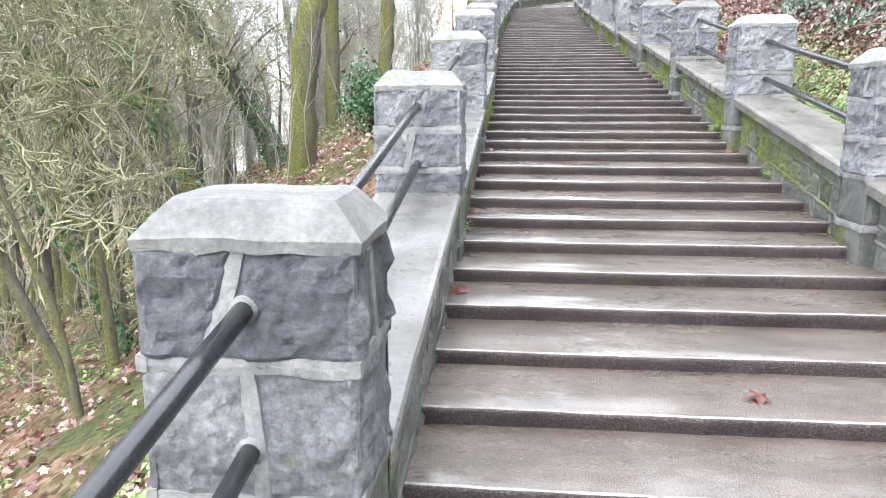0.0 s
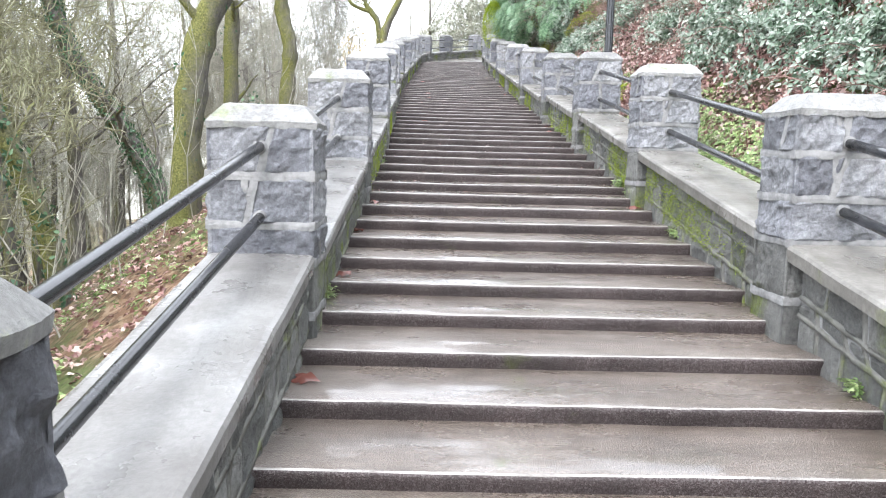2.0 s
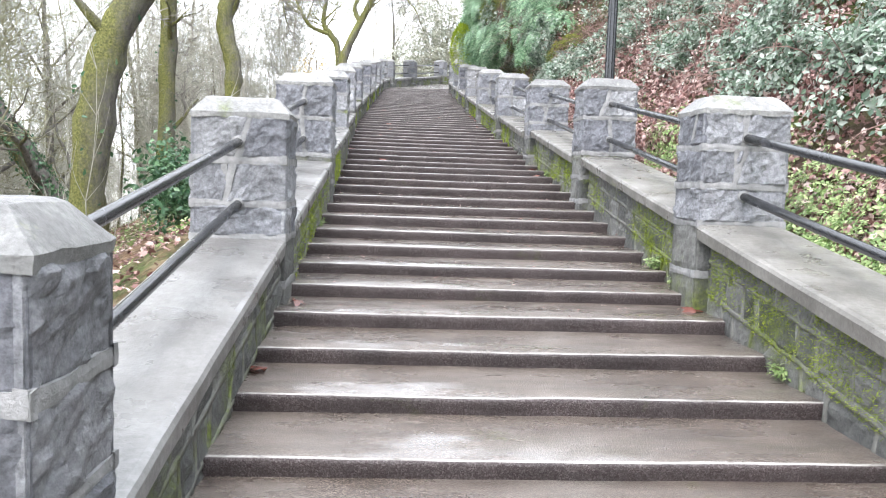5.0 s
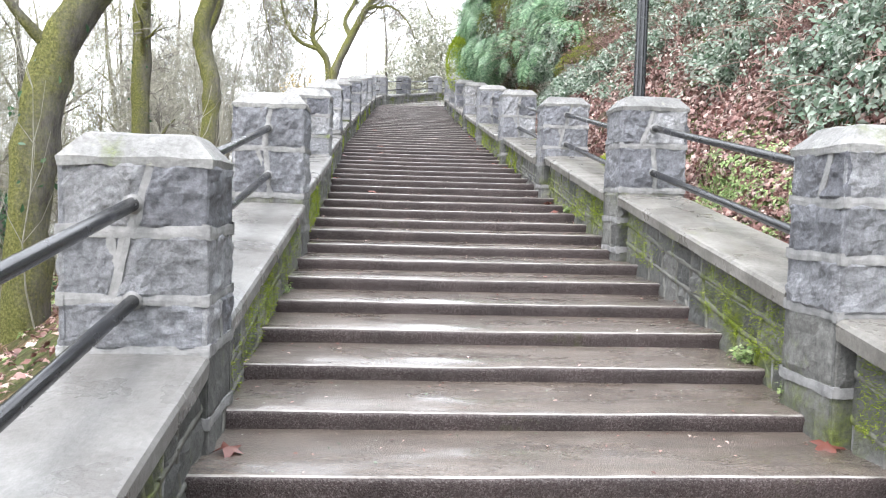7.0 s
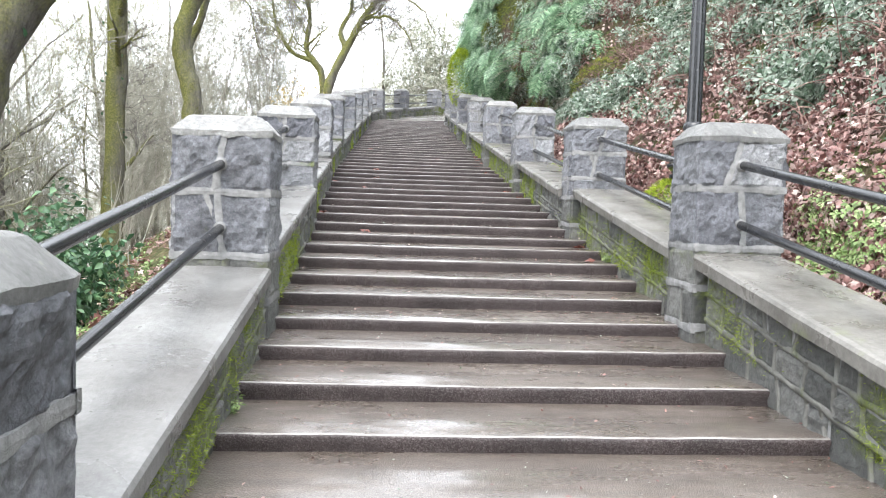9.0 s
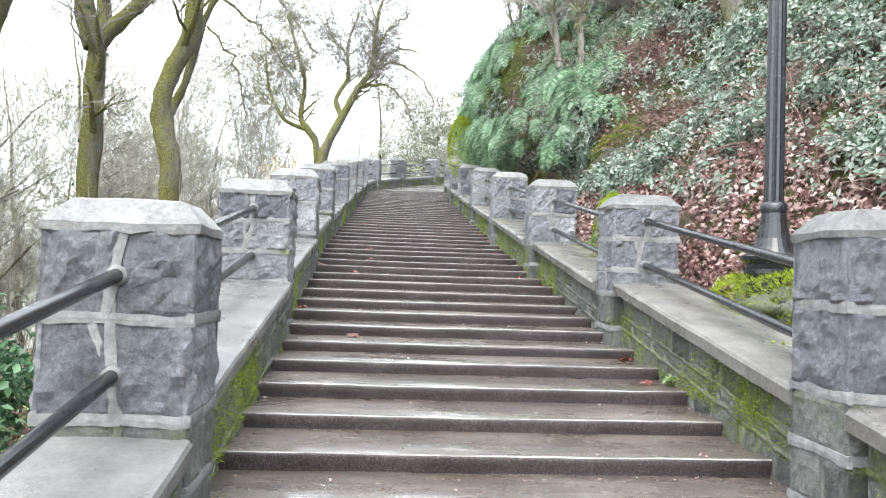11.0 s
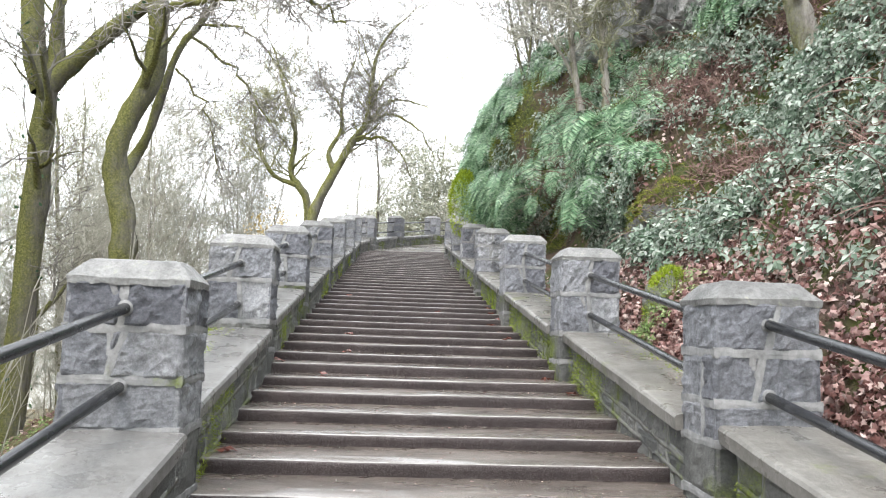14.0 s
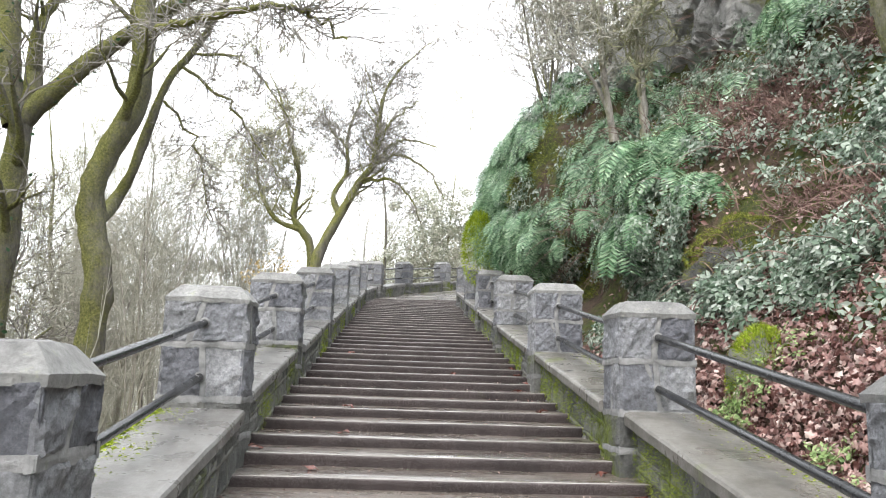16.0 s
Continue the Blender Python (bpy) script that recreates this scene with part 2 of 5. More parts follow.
def make_leaf(name, stops, rough=0.45, specular=0.5, thin=0.25):
    m = Nodes(name, rough, specular)
    col = m.ramp(m.geo.outputs["Random Per Island"], *stops)
    col = m.mix(1.0, col, m.ramp(m.noise(6, 4, 0.7), (0.3, 0.7), (0.7, 1.2)), "MULTIPLY")
    m.done(col)
    if thin:
        t = m.tree.nodes.new("ShaderNodeBsdfTranslucent")
        m.link(col, t.inputs["Color"])
        mixer = m.tree.nodes.new("ShaderNodeMixShader")
        mixer.inputs[0].default_value = thin
        m.link(m.bsdf.outputs[0], mixer.inputs[1])
        m.link(t.outputs[0], mixer.inputs[2])
        m.link(mixer.outputs[0], m.tree.nodes["Material Output"].inputs["Surface"])
    return m.mat


STONE, RUBBLE, MORTAR, MORTAR_OLD, CAP, COPING, COPING_BROWN, TREAD, RISER, NOSING, RAIL = make_stone(), make_wall_stone(), make_mortar(), make_old_mortar(), make_cap(), make_coping(), make_brown_coping(), make_step(), make_riser(), make_nosing(), make_rail()
BARK, BARK_MOSSY = make_bark("grey_bark", 0.45), make_bark("mossy_bark", 0.545)
BARK_PALE = make_bark("pale_lichened_bark", 0.43, 2.6)
TWIG = make_twig("bare_twigs", (0.22, 0.213, 0.175), (0.46, 0.45, 0.39))
TWIG_DARK = make_twig("grey_twigs", (0.13, 0.122, 0.11), (0.32, 0.305, 0.28))
TWIG_MOSSY = make_twig("mossy_twigs", (0.15, 0.14, 0.105), (0.31, 0.315, 0.19))
LITTER, BANK, ROCK, ROCK_DARK = make_litter(), make_bank(), make_rock("grey_cliff_rock", 1.0), make_rock("dark_wet_rock", 0.45)
BRAMBLE = make_leaf("bramble_leaf", ((0, (0.04, 0.08, 0.045)), (0.3, (0.14, 0.21, 0.14)), (0.7, (0.30, 0.36, 0.295)), (1, (0.50, 0.54, 0.48))), 0.3, 0.5, 0.3)
DEAD = make_leaf("dead_leaf", ((0, (0.07, 0.032, 0.028)), (0.35, (0.22, 0.105, 0.092)), (0.7, (0.40, 0.25, 0.225)), (1, (0.66, 0.54, 0.49))), 0.33, 0.5, 0.25)
FERN = make_leaf("fern_leaf", ((0, (0.03, 0.085, 0.04)), (0.5, (0.15, 0.30, 0.15)), (1, (0.42, 0.56, 0.37))), 0.4, 0.5, 0.22)
CLOVER = make_leaf("low_green_leaf", ((0, (0.10, 0.17, 0.05)), (0.5, (0.22, 0.32, 0.11)), (1, (0.43, 0.51, 0.25))), 0.5)
MOSS = make_leaf("moss", ((0, (0.11, 0.16, 0.015)), (0.5, (0.28, 0.37, 0.035)), (1, (0.46, 0.54, 0.08))), 0.9, 0.1, 0.3)
MOSS_OLIVE = make_leaf("olive_moss", ((0, (0.07, 0.085, 0.015)), (0.5, (0.20, 0.23, 0.04)), (1, (0.36, 0.37, 0.10))), 0.9, 0.1, 0.3)
OCHRE = make_leaf("ochre_leaf", ((0, (0.30, 0.21, 0.08)), (1, (0.60, 0.48, 0.24))), 0.6)
# Leaf colour paled towards grey, painting in the misty distance.
DISTANT = make_leaf("mist_paled_leaf", ((0, (0.26, 0.27, 0.20)), (0.5, (0.42, 0.43, 0.35)), (1, (0.58, 0.58, 0.50))), 0.6, 0.5, 0.4)
IVY = make_leaf("ivy_leaf", ((0, (0.025, 0.075, 0.035)), (0.6, (0.07, 0.155, 0.075)), (1, (0.16, 0.27, 0.14))), 0.35)


# Distance haze is put into this pale colour, which also glows by itself.
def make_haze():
    m = Nodes("glowing_hazy_woods", 1.0, 0.0)
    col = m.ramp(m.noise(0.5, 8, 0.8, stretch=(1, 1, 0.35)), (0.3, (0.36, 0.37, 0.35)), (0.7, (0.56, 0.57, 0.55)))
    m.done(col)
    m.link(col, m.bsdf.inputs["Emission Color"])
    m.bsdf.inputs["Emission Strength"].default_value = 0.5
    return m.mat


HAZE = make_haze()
WET_LEAF = make_leaf("wet_red_leaf", ((0, (0.10, 0.03, 0.025)), (1, (0.22, 0.09, 0.07))), 0.25)
STALK = make_twig("brown_stalks", (0.075, 0.036, 0.032), (0.30, 0.205, 0.175))


# ---- building helpers ----
def mesh_of(name, verts, faces, material, smooth=False):
    me = bpy.data.meshes.new(name)
    me.from_pydata(verts, [], faces)
    me.materials.append(material)
    if smooth:
        me.polygons.foreach_set("use_smooth", [True] * len(me.polygons))
    me.update()
    return me


def part(name, me, parent, label="", at=None):
    ob = new(name, me)
    ob.parent = parent
    if at is not None:
        ob.matrix_basis = at
    return tagged(ob, label)


def block(x0, x1, y0, y1, z0, z1, bevel=0.01, segments=1):
    bm = bmesh.new()
    bmesh.ops.create_cube(bm, size=1, matrix=Matrix.Translation(((x0 + x1) / 2, (y0 + y1) / 2, (z0 + z1) / 2)) @ Matrix.Diagonal((x1 - x0, y1 - y0, z1 - z0, 1)))
    if bevel:
        bmesh.ops.bevel(bm, geom=bm.edges[:], offset=bevel, segments=segments, affect="EDGES")
    return bm


def from_bm(name, bm, material, smooth=False):
    me = bpy.data.meshes.new(name)
    bm.to_mesh(me)
    bm.free()
    me.materials.append(material)
    if smooth:
        me.polygons.foreach_set("use_smooth", [True] * len(me.polygons))
    return me


def tube(verts, faces, pts, radii, sides=6, close=True):
    """Adds a tapered tube along pts."""
    base = len(verts)
    pts = [Vector(p) for p in pts]
    side = None
    for i, (p, r) in enumerate(zip(pts, radii)):
        d = (pts[min(i + 1, len(pts) - 1)] - pts[max(i - 1, 0)]).normalized()
        if side is None:
            side = d.orthogonal().normalized()
        side = (side - d * side.dot(d)).normalized()
        other = d.cross(side)
        for k in range(sides):
            a = 2 * math.pi * k / sides
            verts.append(p + (side * math.cos(a) + other * math.sin(a)) * r)
    for i in range(len(pts) - 1):
        for k in range(sides):
            a, b = base + i * sides + k, base + i * sides + (k + 1) % sides
            faces.append((a, b, b + sides, a + sides))
    if close:
        faces.append(tuple(base + (len(pts) - 1) * sides + k for k in range(sides)))
        faces.append(tuple(base + k for k in reversed(range(sides))))


# ---- ground and bank ----
def fbm(x, y, z=0.0, octaves=4):
    return noise.fractal(Vector((x, y, z)), 0.9, 2.1, octaves)


def left_ground(s, u):
    """Height of the wooded slope that falls away outside the outer wall."""
    d = max(0.0, -u - 1.76)
    drop = 0.42 + (0.25 * d if d < 0.8 else 0.2 + 0.60 * (min(d, 34) - 0.8))
    bumps = 0.35 * fbm(s * 0.23, u * 0.23) * min(1, d) + 0.06 * fbm(s * 1.3, u * 1.3)
    return rise(s) - drop + bumps * (1 if d < 60 else 0)


def build_ground():
    us = [-1500, -700, -320, -160, -90, -60] + [-46 + 2.0 * i for i in range(15)] + [-16.5 + 0.62 * i for i in range(24)] + [-1.76, -1.3, 0, 1.3, 1.8]
    ss = [-1500, -600, -250, -110, -60, -30, -16] + [-9 + 0.6 * i for i in range(100)] + [53, 58, 66, 80, 110, 180, 400, 900, 1600]
    verts, faces = [], []
    for s in ss:
        for u in us:
            x, y = place(s, u)
            z = rise(s) - 0.55 if u > -1.75 else left_ground(s, u)
            verts.append((x, y, z))
    n = len(us)
    for i in range(len(ss) - 1):
        for j in range(n - 1):
            a = i * n + j
            faces.append((a, a + 1, a + n + 1, a + n))
    tagged(new("ground", mesh_of("ground", verts, faces, LITTER, True)), "brown leaf litter on the steep wooded slope", "ground", kind="structure")


PROFILE_SLOPE = ((2.55, 0.22), (2.85, 0.36), (3.05, 0.66), (3.45, 1.08), (3.85, 1.62), (4.55, 2.50), (5.25, 3.60), (6.4, 5.3), (7.9, 7.4), (9.6, 9.2), (13, 10.2), (40, 13), (1500, 13))
PROFILE_CLIFF = ((2.50, 0.22), (2.60, 0.36), (3.35, 0.80), (3.40, 1.20), (2.85, 1.60), (2.80, 2.60), (2.95, 3.50), (3.3, 4.30), (4.2, 5.1), (5.6, 5.9), (9, 7.0), (40, 12), (1500, 13))
PROFILE_STEEP = ((2.55, 0.22), (2.80, 0.36), (3.60, 0.80), (3.80, 1.20), (3.30, 1.70), (3.72, 2.90), (4.55, 3.60), (4.95, 4.6), (5.25, 6.6), (6.6, 8.2), (11, 9.4), (40, 13), (1500, 13))


def bank_point(s, w, rough=True):
    """A point of the bank right of the stairs: s along them, w steps up its profile (0 to 12)."""
    i = min(int(w), len(PROFILE_SLOPE) - 2)
    f = w - i

    def at(profile):
        (x0, z0), (x1, z1) = profile[i], profile[i + 1]
        return x0 + (x1 - x0) * f, z0 + (z1 - z0) * f

    a, b = smooth(17.6, 21.2, s), smooth(22.0, 25.5, s)
    p, q, c = at(PROFILE_SLOPE), at(PROFILE_STEEP), at(PROFILE_CLIFF)
    x = (p[0] * (1 - a) + q[0] * a) * (1 - b) + c[0] * b
    z = (p[1] * (1 - a) + q[1] * a) * (1 - b) + c[1] * b
    if rough:
        k = min(1.0, w * 0.5) * (0.22 * fbm(s * 0.5, z * 0.6, 3.0) + 0.07 * fbm(s * 2.1, z * 2.1, 7.0))
        x, z = x - 0.75 * k, z + 0.5 * k
    px, py = place(s, x - CX)
    return Vector((px, py, rise(s) + z))


def build_bank():
    ws = [i / 6 for i in range(6 * 11 + 1)] + [11.3, 12]
    ss = [-60, -30, -16] + [-9 + 0.22 * i for i in range(265)] + [53, 60, 80, 130, 400]
    verts = [bank_point(s, w) for s in ss for w in ws]
    n = len(ws)
    faces = [(i * n + j, i * n + n + j, i * n + n + j + 1, i * n + j + 1) for i in range(len(ss) - 1) for j in range(n - 1)]
    tagged(new("bank", mesh_of("bank", verts, faces, BANK, True)), "steep dark earth bank with moss and rock", "bank", kind="structure")


build_ground()
build_bank()


# ---- stairs ----
HALF = 1.38


def step_mesh(seed):
    """One long shallow step with a rounded, worn nose; its nose runs along x at y = 0, z = 0."""
    rng = random.Random(seed)
    xs = [-HALF + 2 * HALF * i / 26 for i in range(27)]
    verts, faces = [], []
    for x in xs:
        wear = 0.006 * fbm(x * 2.3, seed * 7.1) + 0.003 * rng.uniform(-1, 1)
        sag = 0.005 * fbm(x * 0.9, seed * 3.3) - 0.004 * math.cos(x * 1.2)
        r = 0.014 + 0.004 * rng.random()
        verts += [(x, wear + 0.014, -0.30), (x, wear + 0.010, -0.05), (x, wear - 0.004, -r + sag), (x, wear + r * 0.25, -r * 0.28 + sag), (x, wear + r, sag), (x, STEP * 0.5, sag - 0.003), (x, STEP + 0.05, 0.004)]
    n = 7
    for i in range(len(xs) - 1):
        for j in range(n - 1):
            a = i * n + j
            faces.append((a, a + n, a + n + 1, a + 1))
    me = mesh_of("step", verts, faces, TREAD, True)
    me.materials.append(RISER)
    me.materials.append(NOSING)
    # The upper nose face carries the painted gleam.
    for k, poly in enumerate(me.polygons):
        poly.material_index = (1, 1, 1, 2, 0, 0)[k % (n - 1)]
    return me


stairs = tagged(new("staircase"), "long flight of wet shallow concrete steps", "staircase", kind="structure")
STEP_MESHES = [step_mesh(i) for i in range(7)]
FIRST_NOSE = 8.57 - 30 * STEP
for i in range(82):
    s = FIRST_NOSE + i * STEP
    part("step", STEP_MESHES[(i * 5 + i // 7) % 7], stairs, at=stand(s, 0, random.uniform(-0.004, 0.004)))


def build_ramp():
    verts, faces = [], []
    n = 9
    for i in range(46):
        s = FIRST_NOSE + 82 * STEP + i * 0.4
        for j in range(n):
            u = -HALF + 2 * HALF * j / (n - 1)
            verts.append((*place(s, u), rise(s) - 0.03 + 0.01 * fbm(s, u)))
    for i in range(45):
        for j in range(n - 1):
            a = i * n + j
            faces.append((a, a + 1, a + n + 1, a + n))
    tagged(new("pavement", mesh_of("pavement", verts, faces, TREAD, True)), "sloping wet concrete path above the stairs", "path", kind="structure")


build_ramp()


# ---- posts ----
POST_W, POST_D, POST_U, POST_GAP = 0.54, 0.42, 1.49, 3.05
COPE_LEFT, COPE_RIGHT = 0.34, 0.38


def stone_face(rng, w, h, material, bulge=0.02, rough=0.014, cols=7, rows=6, corners=None):
    """A rock-faced stone in the xz plane that faces -y, its back at y = 0."""
    verts, faces = [], []
    ox = rng.uniform(-99, 99)
    quad = corners or ((-w / 2, -h / 2), (w / 2, -h / 2), (w / 2, h / 2), (-w / 2, h / 2))
    for j in range(rows + 1):
        for i in range(cols + 1):
            a, b = i / cols, j / rows
            x = (quad[0][0] * (1 - a) + quad[1][0] * a) * (1 - b) + (quad[3][0] * (1 - a) + quad[2][0] * a) * b
            z = (quad[0][1] * (1 - a) + quad[1][1] * a) * (1 - b) + (quad[3][1] * (1 - a) + quad[2][1] * a) * b
            edge = min(a, 1 - a) * cols, min(b, 1 - b) * rows
            k = min(1, edge[0]) * min(1, edge[1])
            chip = noise.voronoi(Vector((x * 9 + ox, z * 9, 1.0)))[0]
            y = -0.004 - k * max(0.002, bulge + rough * (fbm(x * 6 + ox, z * 6, 0.0, 3) + 0.5 * fbm(x * 17 + ox, z * 17, 5.0, 2) + 0.9 * (chip[1] - chip[0]) - 0.3))
            verts.append((x, y, z))
    n = cols + 1
    for j in range(rows):
        for i in range(cols):
            a = j * n + i
            faces.append((a, a + 1, a + n + 1, a + n))
    ring = [i for i in range(n)] + [j * n + cols for j in range(1, rows + 1)] + [rows * n + i for i in range(cols - 1, -1, -1)] + [j * n for j in range(rows - 1, 0, -1)]
    base = len(verts)
    for i in ring:
        verts.append((verts[i][0], 0.012, verts[i][2]))
    for k in range(len(ring)):
        k2 = (k + 1) % len(ring)
        faces.append((ring[k2], ring[k], base + k, base + k2))
    return mesh_of("stone", verts, faces, material)


def ribbon(verts, faces, p, q, width, out, up, proud=0.014, seed=0.0):
    """A raised strip of pointing from p to q; out is the face's normal, up lies across the strip."""
    base, steps = len(verts), max(2, int((q - p).length / 0.05))
    for i in range(steps + 1):
        t = i / steps
        c = p.lerp(q, t)
        wv = width * (0.5 + 0.14 * fbm(c.x * 9 + seed, c.y * 9 + c.z * 9))
        d = up * (0.010 * fbm(c.x * 6 + seed + 5, c.z * 6 + c.y * 6))
        h = proud + 0.004 * fbm(c.x * 14, c.z * 14, seed)
        verts += [c + d - up * wv - out * 0.012, c + d - up * wv * 0.88 + out * h * 0.85, c + d + out * h, c + d + up * wv * 0.88 + out * h * 0.85, c + d + up * wv - out * 0.012]
    for i in range(steps):
        for j in range(4):
            a = base + i * 5 + j
            faces.append((a, a + 1, a + 6, a + 5))
    faces.append(tuple(base + j for j in range(5)))
    faces.append(tuple(base + steps * 5 + j for j in reversed(range(5))))


COURSES = ((1.05, 0.72, 0.37, 0.12, -0.12, -0.5), (1.05, 0.79, 0.54, 0.35, 0.08, -0.5), (1.05, 0.75, 0.40, 0.16, -0.08, -0.5), (1.05, 0.83, 0.60, 0.37, 0.06, -0.5))
PLINTH = 0.41


def build_post(seed, side):
    """A square stone post with raised pointing and a hipped cement cap. Origin: middle of its front foot, on the nose line."""
    rng = random.Random(seed)
    post = new("stone_post")
    hw, d = POST_W / 2, POST_D
    core = block(-hw + 0.012, hw - 0.012, 0.012, d - 0.012, -0.6, 1.06, 0)
    part("core", from_bm("core", core, MORTAR_OLD), post)
    verts, faces = [], []
    low = [], []
    zs = COURSES[seed % 4]
    # each face: its middle at the foot, the turn about z, its width
    for turn, mid, width in ((0, Vector((0, 0.014, 0)), POST_W), (90, Vector((hw - 0.014, d / 2, 0)), d), (180, Vector((0, d - 0.014, 0)), POST_W), (270, Vector((-hw + 0.014, d / 2, 0)), d)):
        rot = Matrix.Rotation(radians(turn), 3, "Z")
        across, out = rot @ Vector((1, 0, 0)), rot @ Vector((0, -1, 0))
        for c in range(len(zs) - 1):
            top, bot = zs[c], zs[c + 1]
            foot = top < PLINTH
            joint = low if foot else (verts, faces)
            cuts = [-width / 2, width / 2]
            split = rng.random() < (0.75 if width > 0.5 else 0.3) or (turn == 0 and c < 2)
            lean = rng.uniform(-0.05, 0.05)
            if split:
                cuts = [-width / 2, rng.uniform(-0.06, 0.06), width / 2]
            for a, b in zip(cuts[:-1], cuts[1:]):
                g = 0.004
                la = lean if a != -width / 2 else 0
                lb = lean if b != width / 2 else 0
                mx, mz = (a + b) / 2, (top + bot) / 2
                quad = ((a + g - la - mx, bot + g - mz), (b - g - lb - mx, bot + g - mz), (b - g + lb - mx, top - g - mz), (a + g + la - mx, top - g - mz))
                me = stone_face(rng, b - a, top - bot, RUBBLE if foot else STONE, 0.012 if foot else 0.013, 0.016 if foot else 0.026, 8 if foot else 13, 6 if foot else 11, quad)
                part("stone", me, post, at=Matrix.Translation(mid + across * mx + Vector((0, 0, mz))) @ rot.to_4x4())
            if split:
                ribbon(*joint, mid + across * (cuts[1] - lean) + Vector((0, 0, bot)), mid + across * (cuts[1] + lean) + Vector((0, 0, top)), 0.046, out, across, 0.015, seed=seed + c)
                if turn == 0 and c < 3 and rng.random() < 0.6:
                    ribbon(verts, faces, mid + across * (cuts[1] - lean + 0.02) + Vector((0, 0, bot)), mid + across * (cuts[1] + lean - 0.06) + Vector((0, 0, top)), 0.038, out, across, 0.013, seed=seed + c + 9)
            if c:
                ribbon(verts, faces, mid - across * (width / 2 + 0.004) + Vector((0, 0, top)), mid + across * (width / 2 + 0.004) + Vector((0, 0, top)), 0.048, out, Vector((0, 0, 1)), 0.016, seed=seed + c + turn)
    part("mortar_joints", mesh_of("mortar_joints", verts, faces, MORTAR), post, "raised pale cement pointing")
    part("mortar_joints", mesh_of("mortar_joints", *low, MORTAR_OLD, True), post, "damp dark pointing at the foot")["kind"] = "stuff"
    # cap: low plinth, hipped sides, flat top
    rings = ((0.006, 1.025), (0.011, 1.056), (0.0, 1.068), (-0.034, 1.106), (-0.066, 1.140), (-0.088, 1.147))
    cv, cf = [], []
    n = 7
    for e, z in rings:
        ring = []
        for (ax, ay), (bx, by) in (((-1, -1), (1, -1)), ((1, -1), (1, 1)), ((1, 1), (-1, 1)), ((-1, 1), (-1, -1))):
            for k in range(n):
                t = k / n
                t = t * 0.95 + 0.025
                ring.append(((ax + (bx - ax) * t) * (hw + e), d / 2 + (ay + (by - ay) * t) * (d / 2 + e)))
        for x, y in ring:
            j = 0.006 * fbm(x * 8 + seed * 3, y * 8, z * 3)
            cv.append((x + j, y - j, z + (0.008 * fbm(x * 6 + seed, y * 6, 4) if z > 1.05 else 0.010 * fbm(x * 13 + seed, y * 13, 9))))
    m = 4 * n
    for i in range(len(rings) - 1):
        for k in range(m):
            a, b = i * m + k, i * m + (k + 1) % m
            cf.append((a, b, b + m, a + m))
    cf.append(tuple((len(rings) - 1) * m + k for k in range(m)))
    part("cap", mesh_of("cap", cv, cf, CAP, False), post, "rough cement cap with sloping edges")
    return tagged(post, "square rough grey stone post with raised pale pointing", "post", "posts along the stairs")


def lift(u, s):
    """The lowest bays stand a little higher over the steps than the rest."""
    if u > 0:
        return 0.12 * smooth(13.6, 11.2, s)
    return 0.10 * smooth(4.6, 2.0, s) + 0.05 * smooth(3.0, 0.5, abs(s - 11))


POSTS = [build_post(i, 0) for i in range(4)]
LEFT_POSTS = [1.66 + POST_GAP * k for k in range(-2, 16)]
RIGHT_POSTS = [1.76 + POST_GAP * k for k in range(-2, 16)]
used = set()
for u, row, shift in ((-POST_U, LEFT_POSTS, 0), (POST_U, RIGHT_POSTS, 2)):
    for k, s in enumerate(row):
        v = (k * 3 + shift + k // 4) % 4
        if v not in used:
            used.add(v)
            POSTS[v].matrix_basis = stand(s, u, lift(u, s))
        else:
            copy_thing(POSTS[v], stand(s, u, lift(u, s)))


# ---- walls between the posts ----
BAY = POST_GAP - POST_D


def sheared(verts):
    return [(v[0], v[1], v[2] + v[1] * SLOPE) for v in verts]


def coping_mesh(seed, cope, material):
    rows, xs = 14, (-0.272, -0.262, -0.24, -0.08, 0.08, 0.24, 0.262, 0.272)
    verts, faces = [], []
    for j in range(rows + 1):
        y = -BAY / 2 - 0.005 + (BAY + 0.01) * j / rows
        for i, x in enumerate(xs):
            z = cope - (0.022, 0.006, 0, -0.004, -0.004, 0, 0.006, 0.022)[i] + 0.004 * fbm(x * 3 + seed, y * 2)
            verts.append((x + 0.004 * fbm(y * 3, seed, x), y, z))
        verts += [(0.268, y, cope - 0.085 + 0.006 * fbm(y * 4, seed)), (-0.268, y, cope - 0.085 + 0.006 * fbm(y * 4, seed + 3))]
    n = len(xs) + 2
    for j in range(rows):
        for i in range(n):
            a, b = j * n + i, j * n + (i + 1) % n
            faces.append((a, b, b + n, a + n))
    faces.append(tuple(range(n - 1, -1, -1)))
    faces.append(tuple(rows * n + i for i in range(n)))
    return mesh_of("coping", sheared(verts), [tuple(reversed(f)) for f in faces], material)


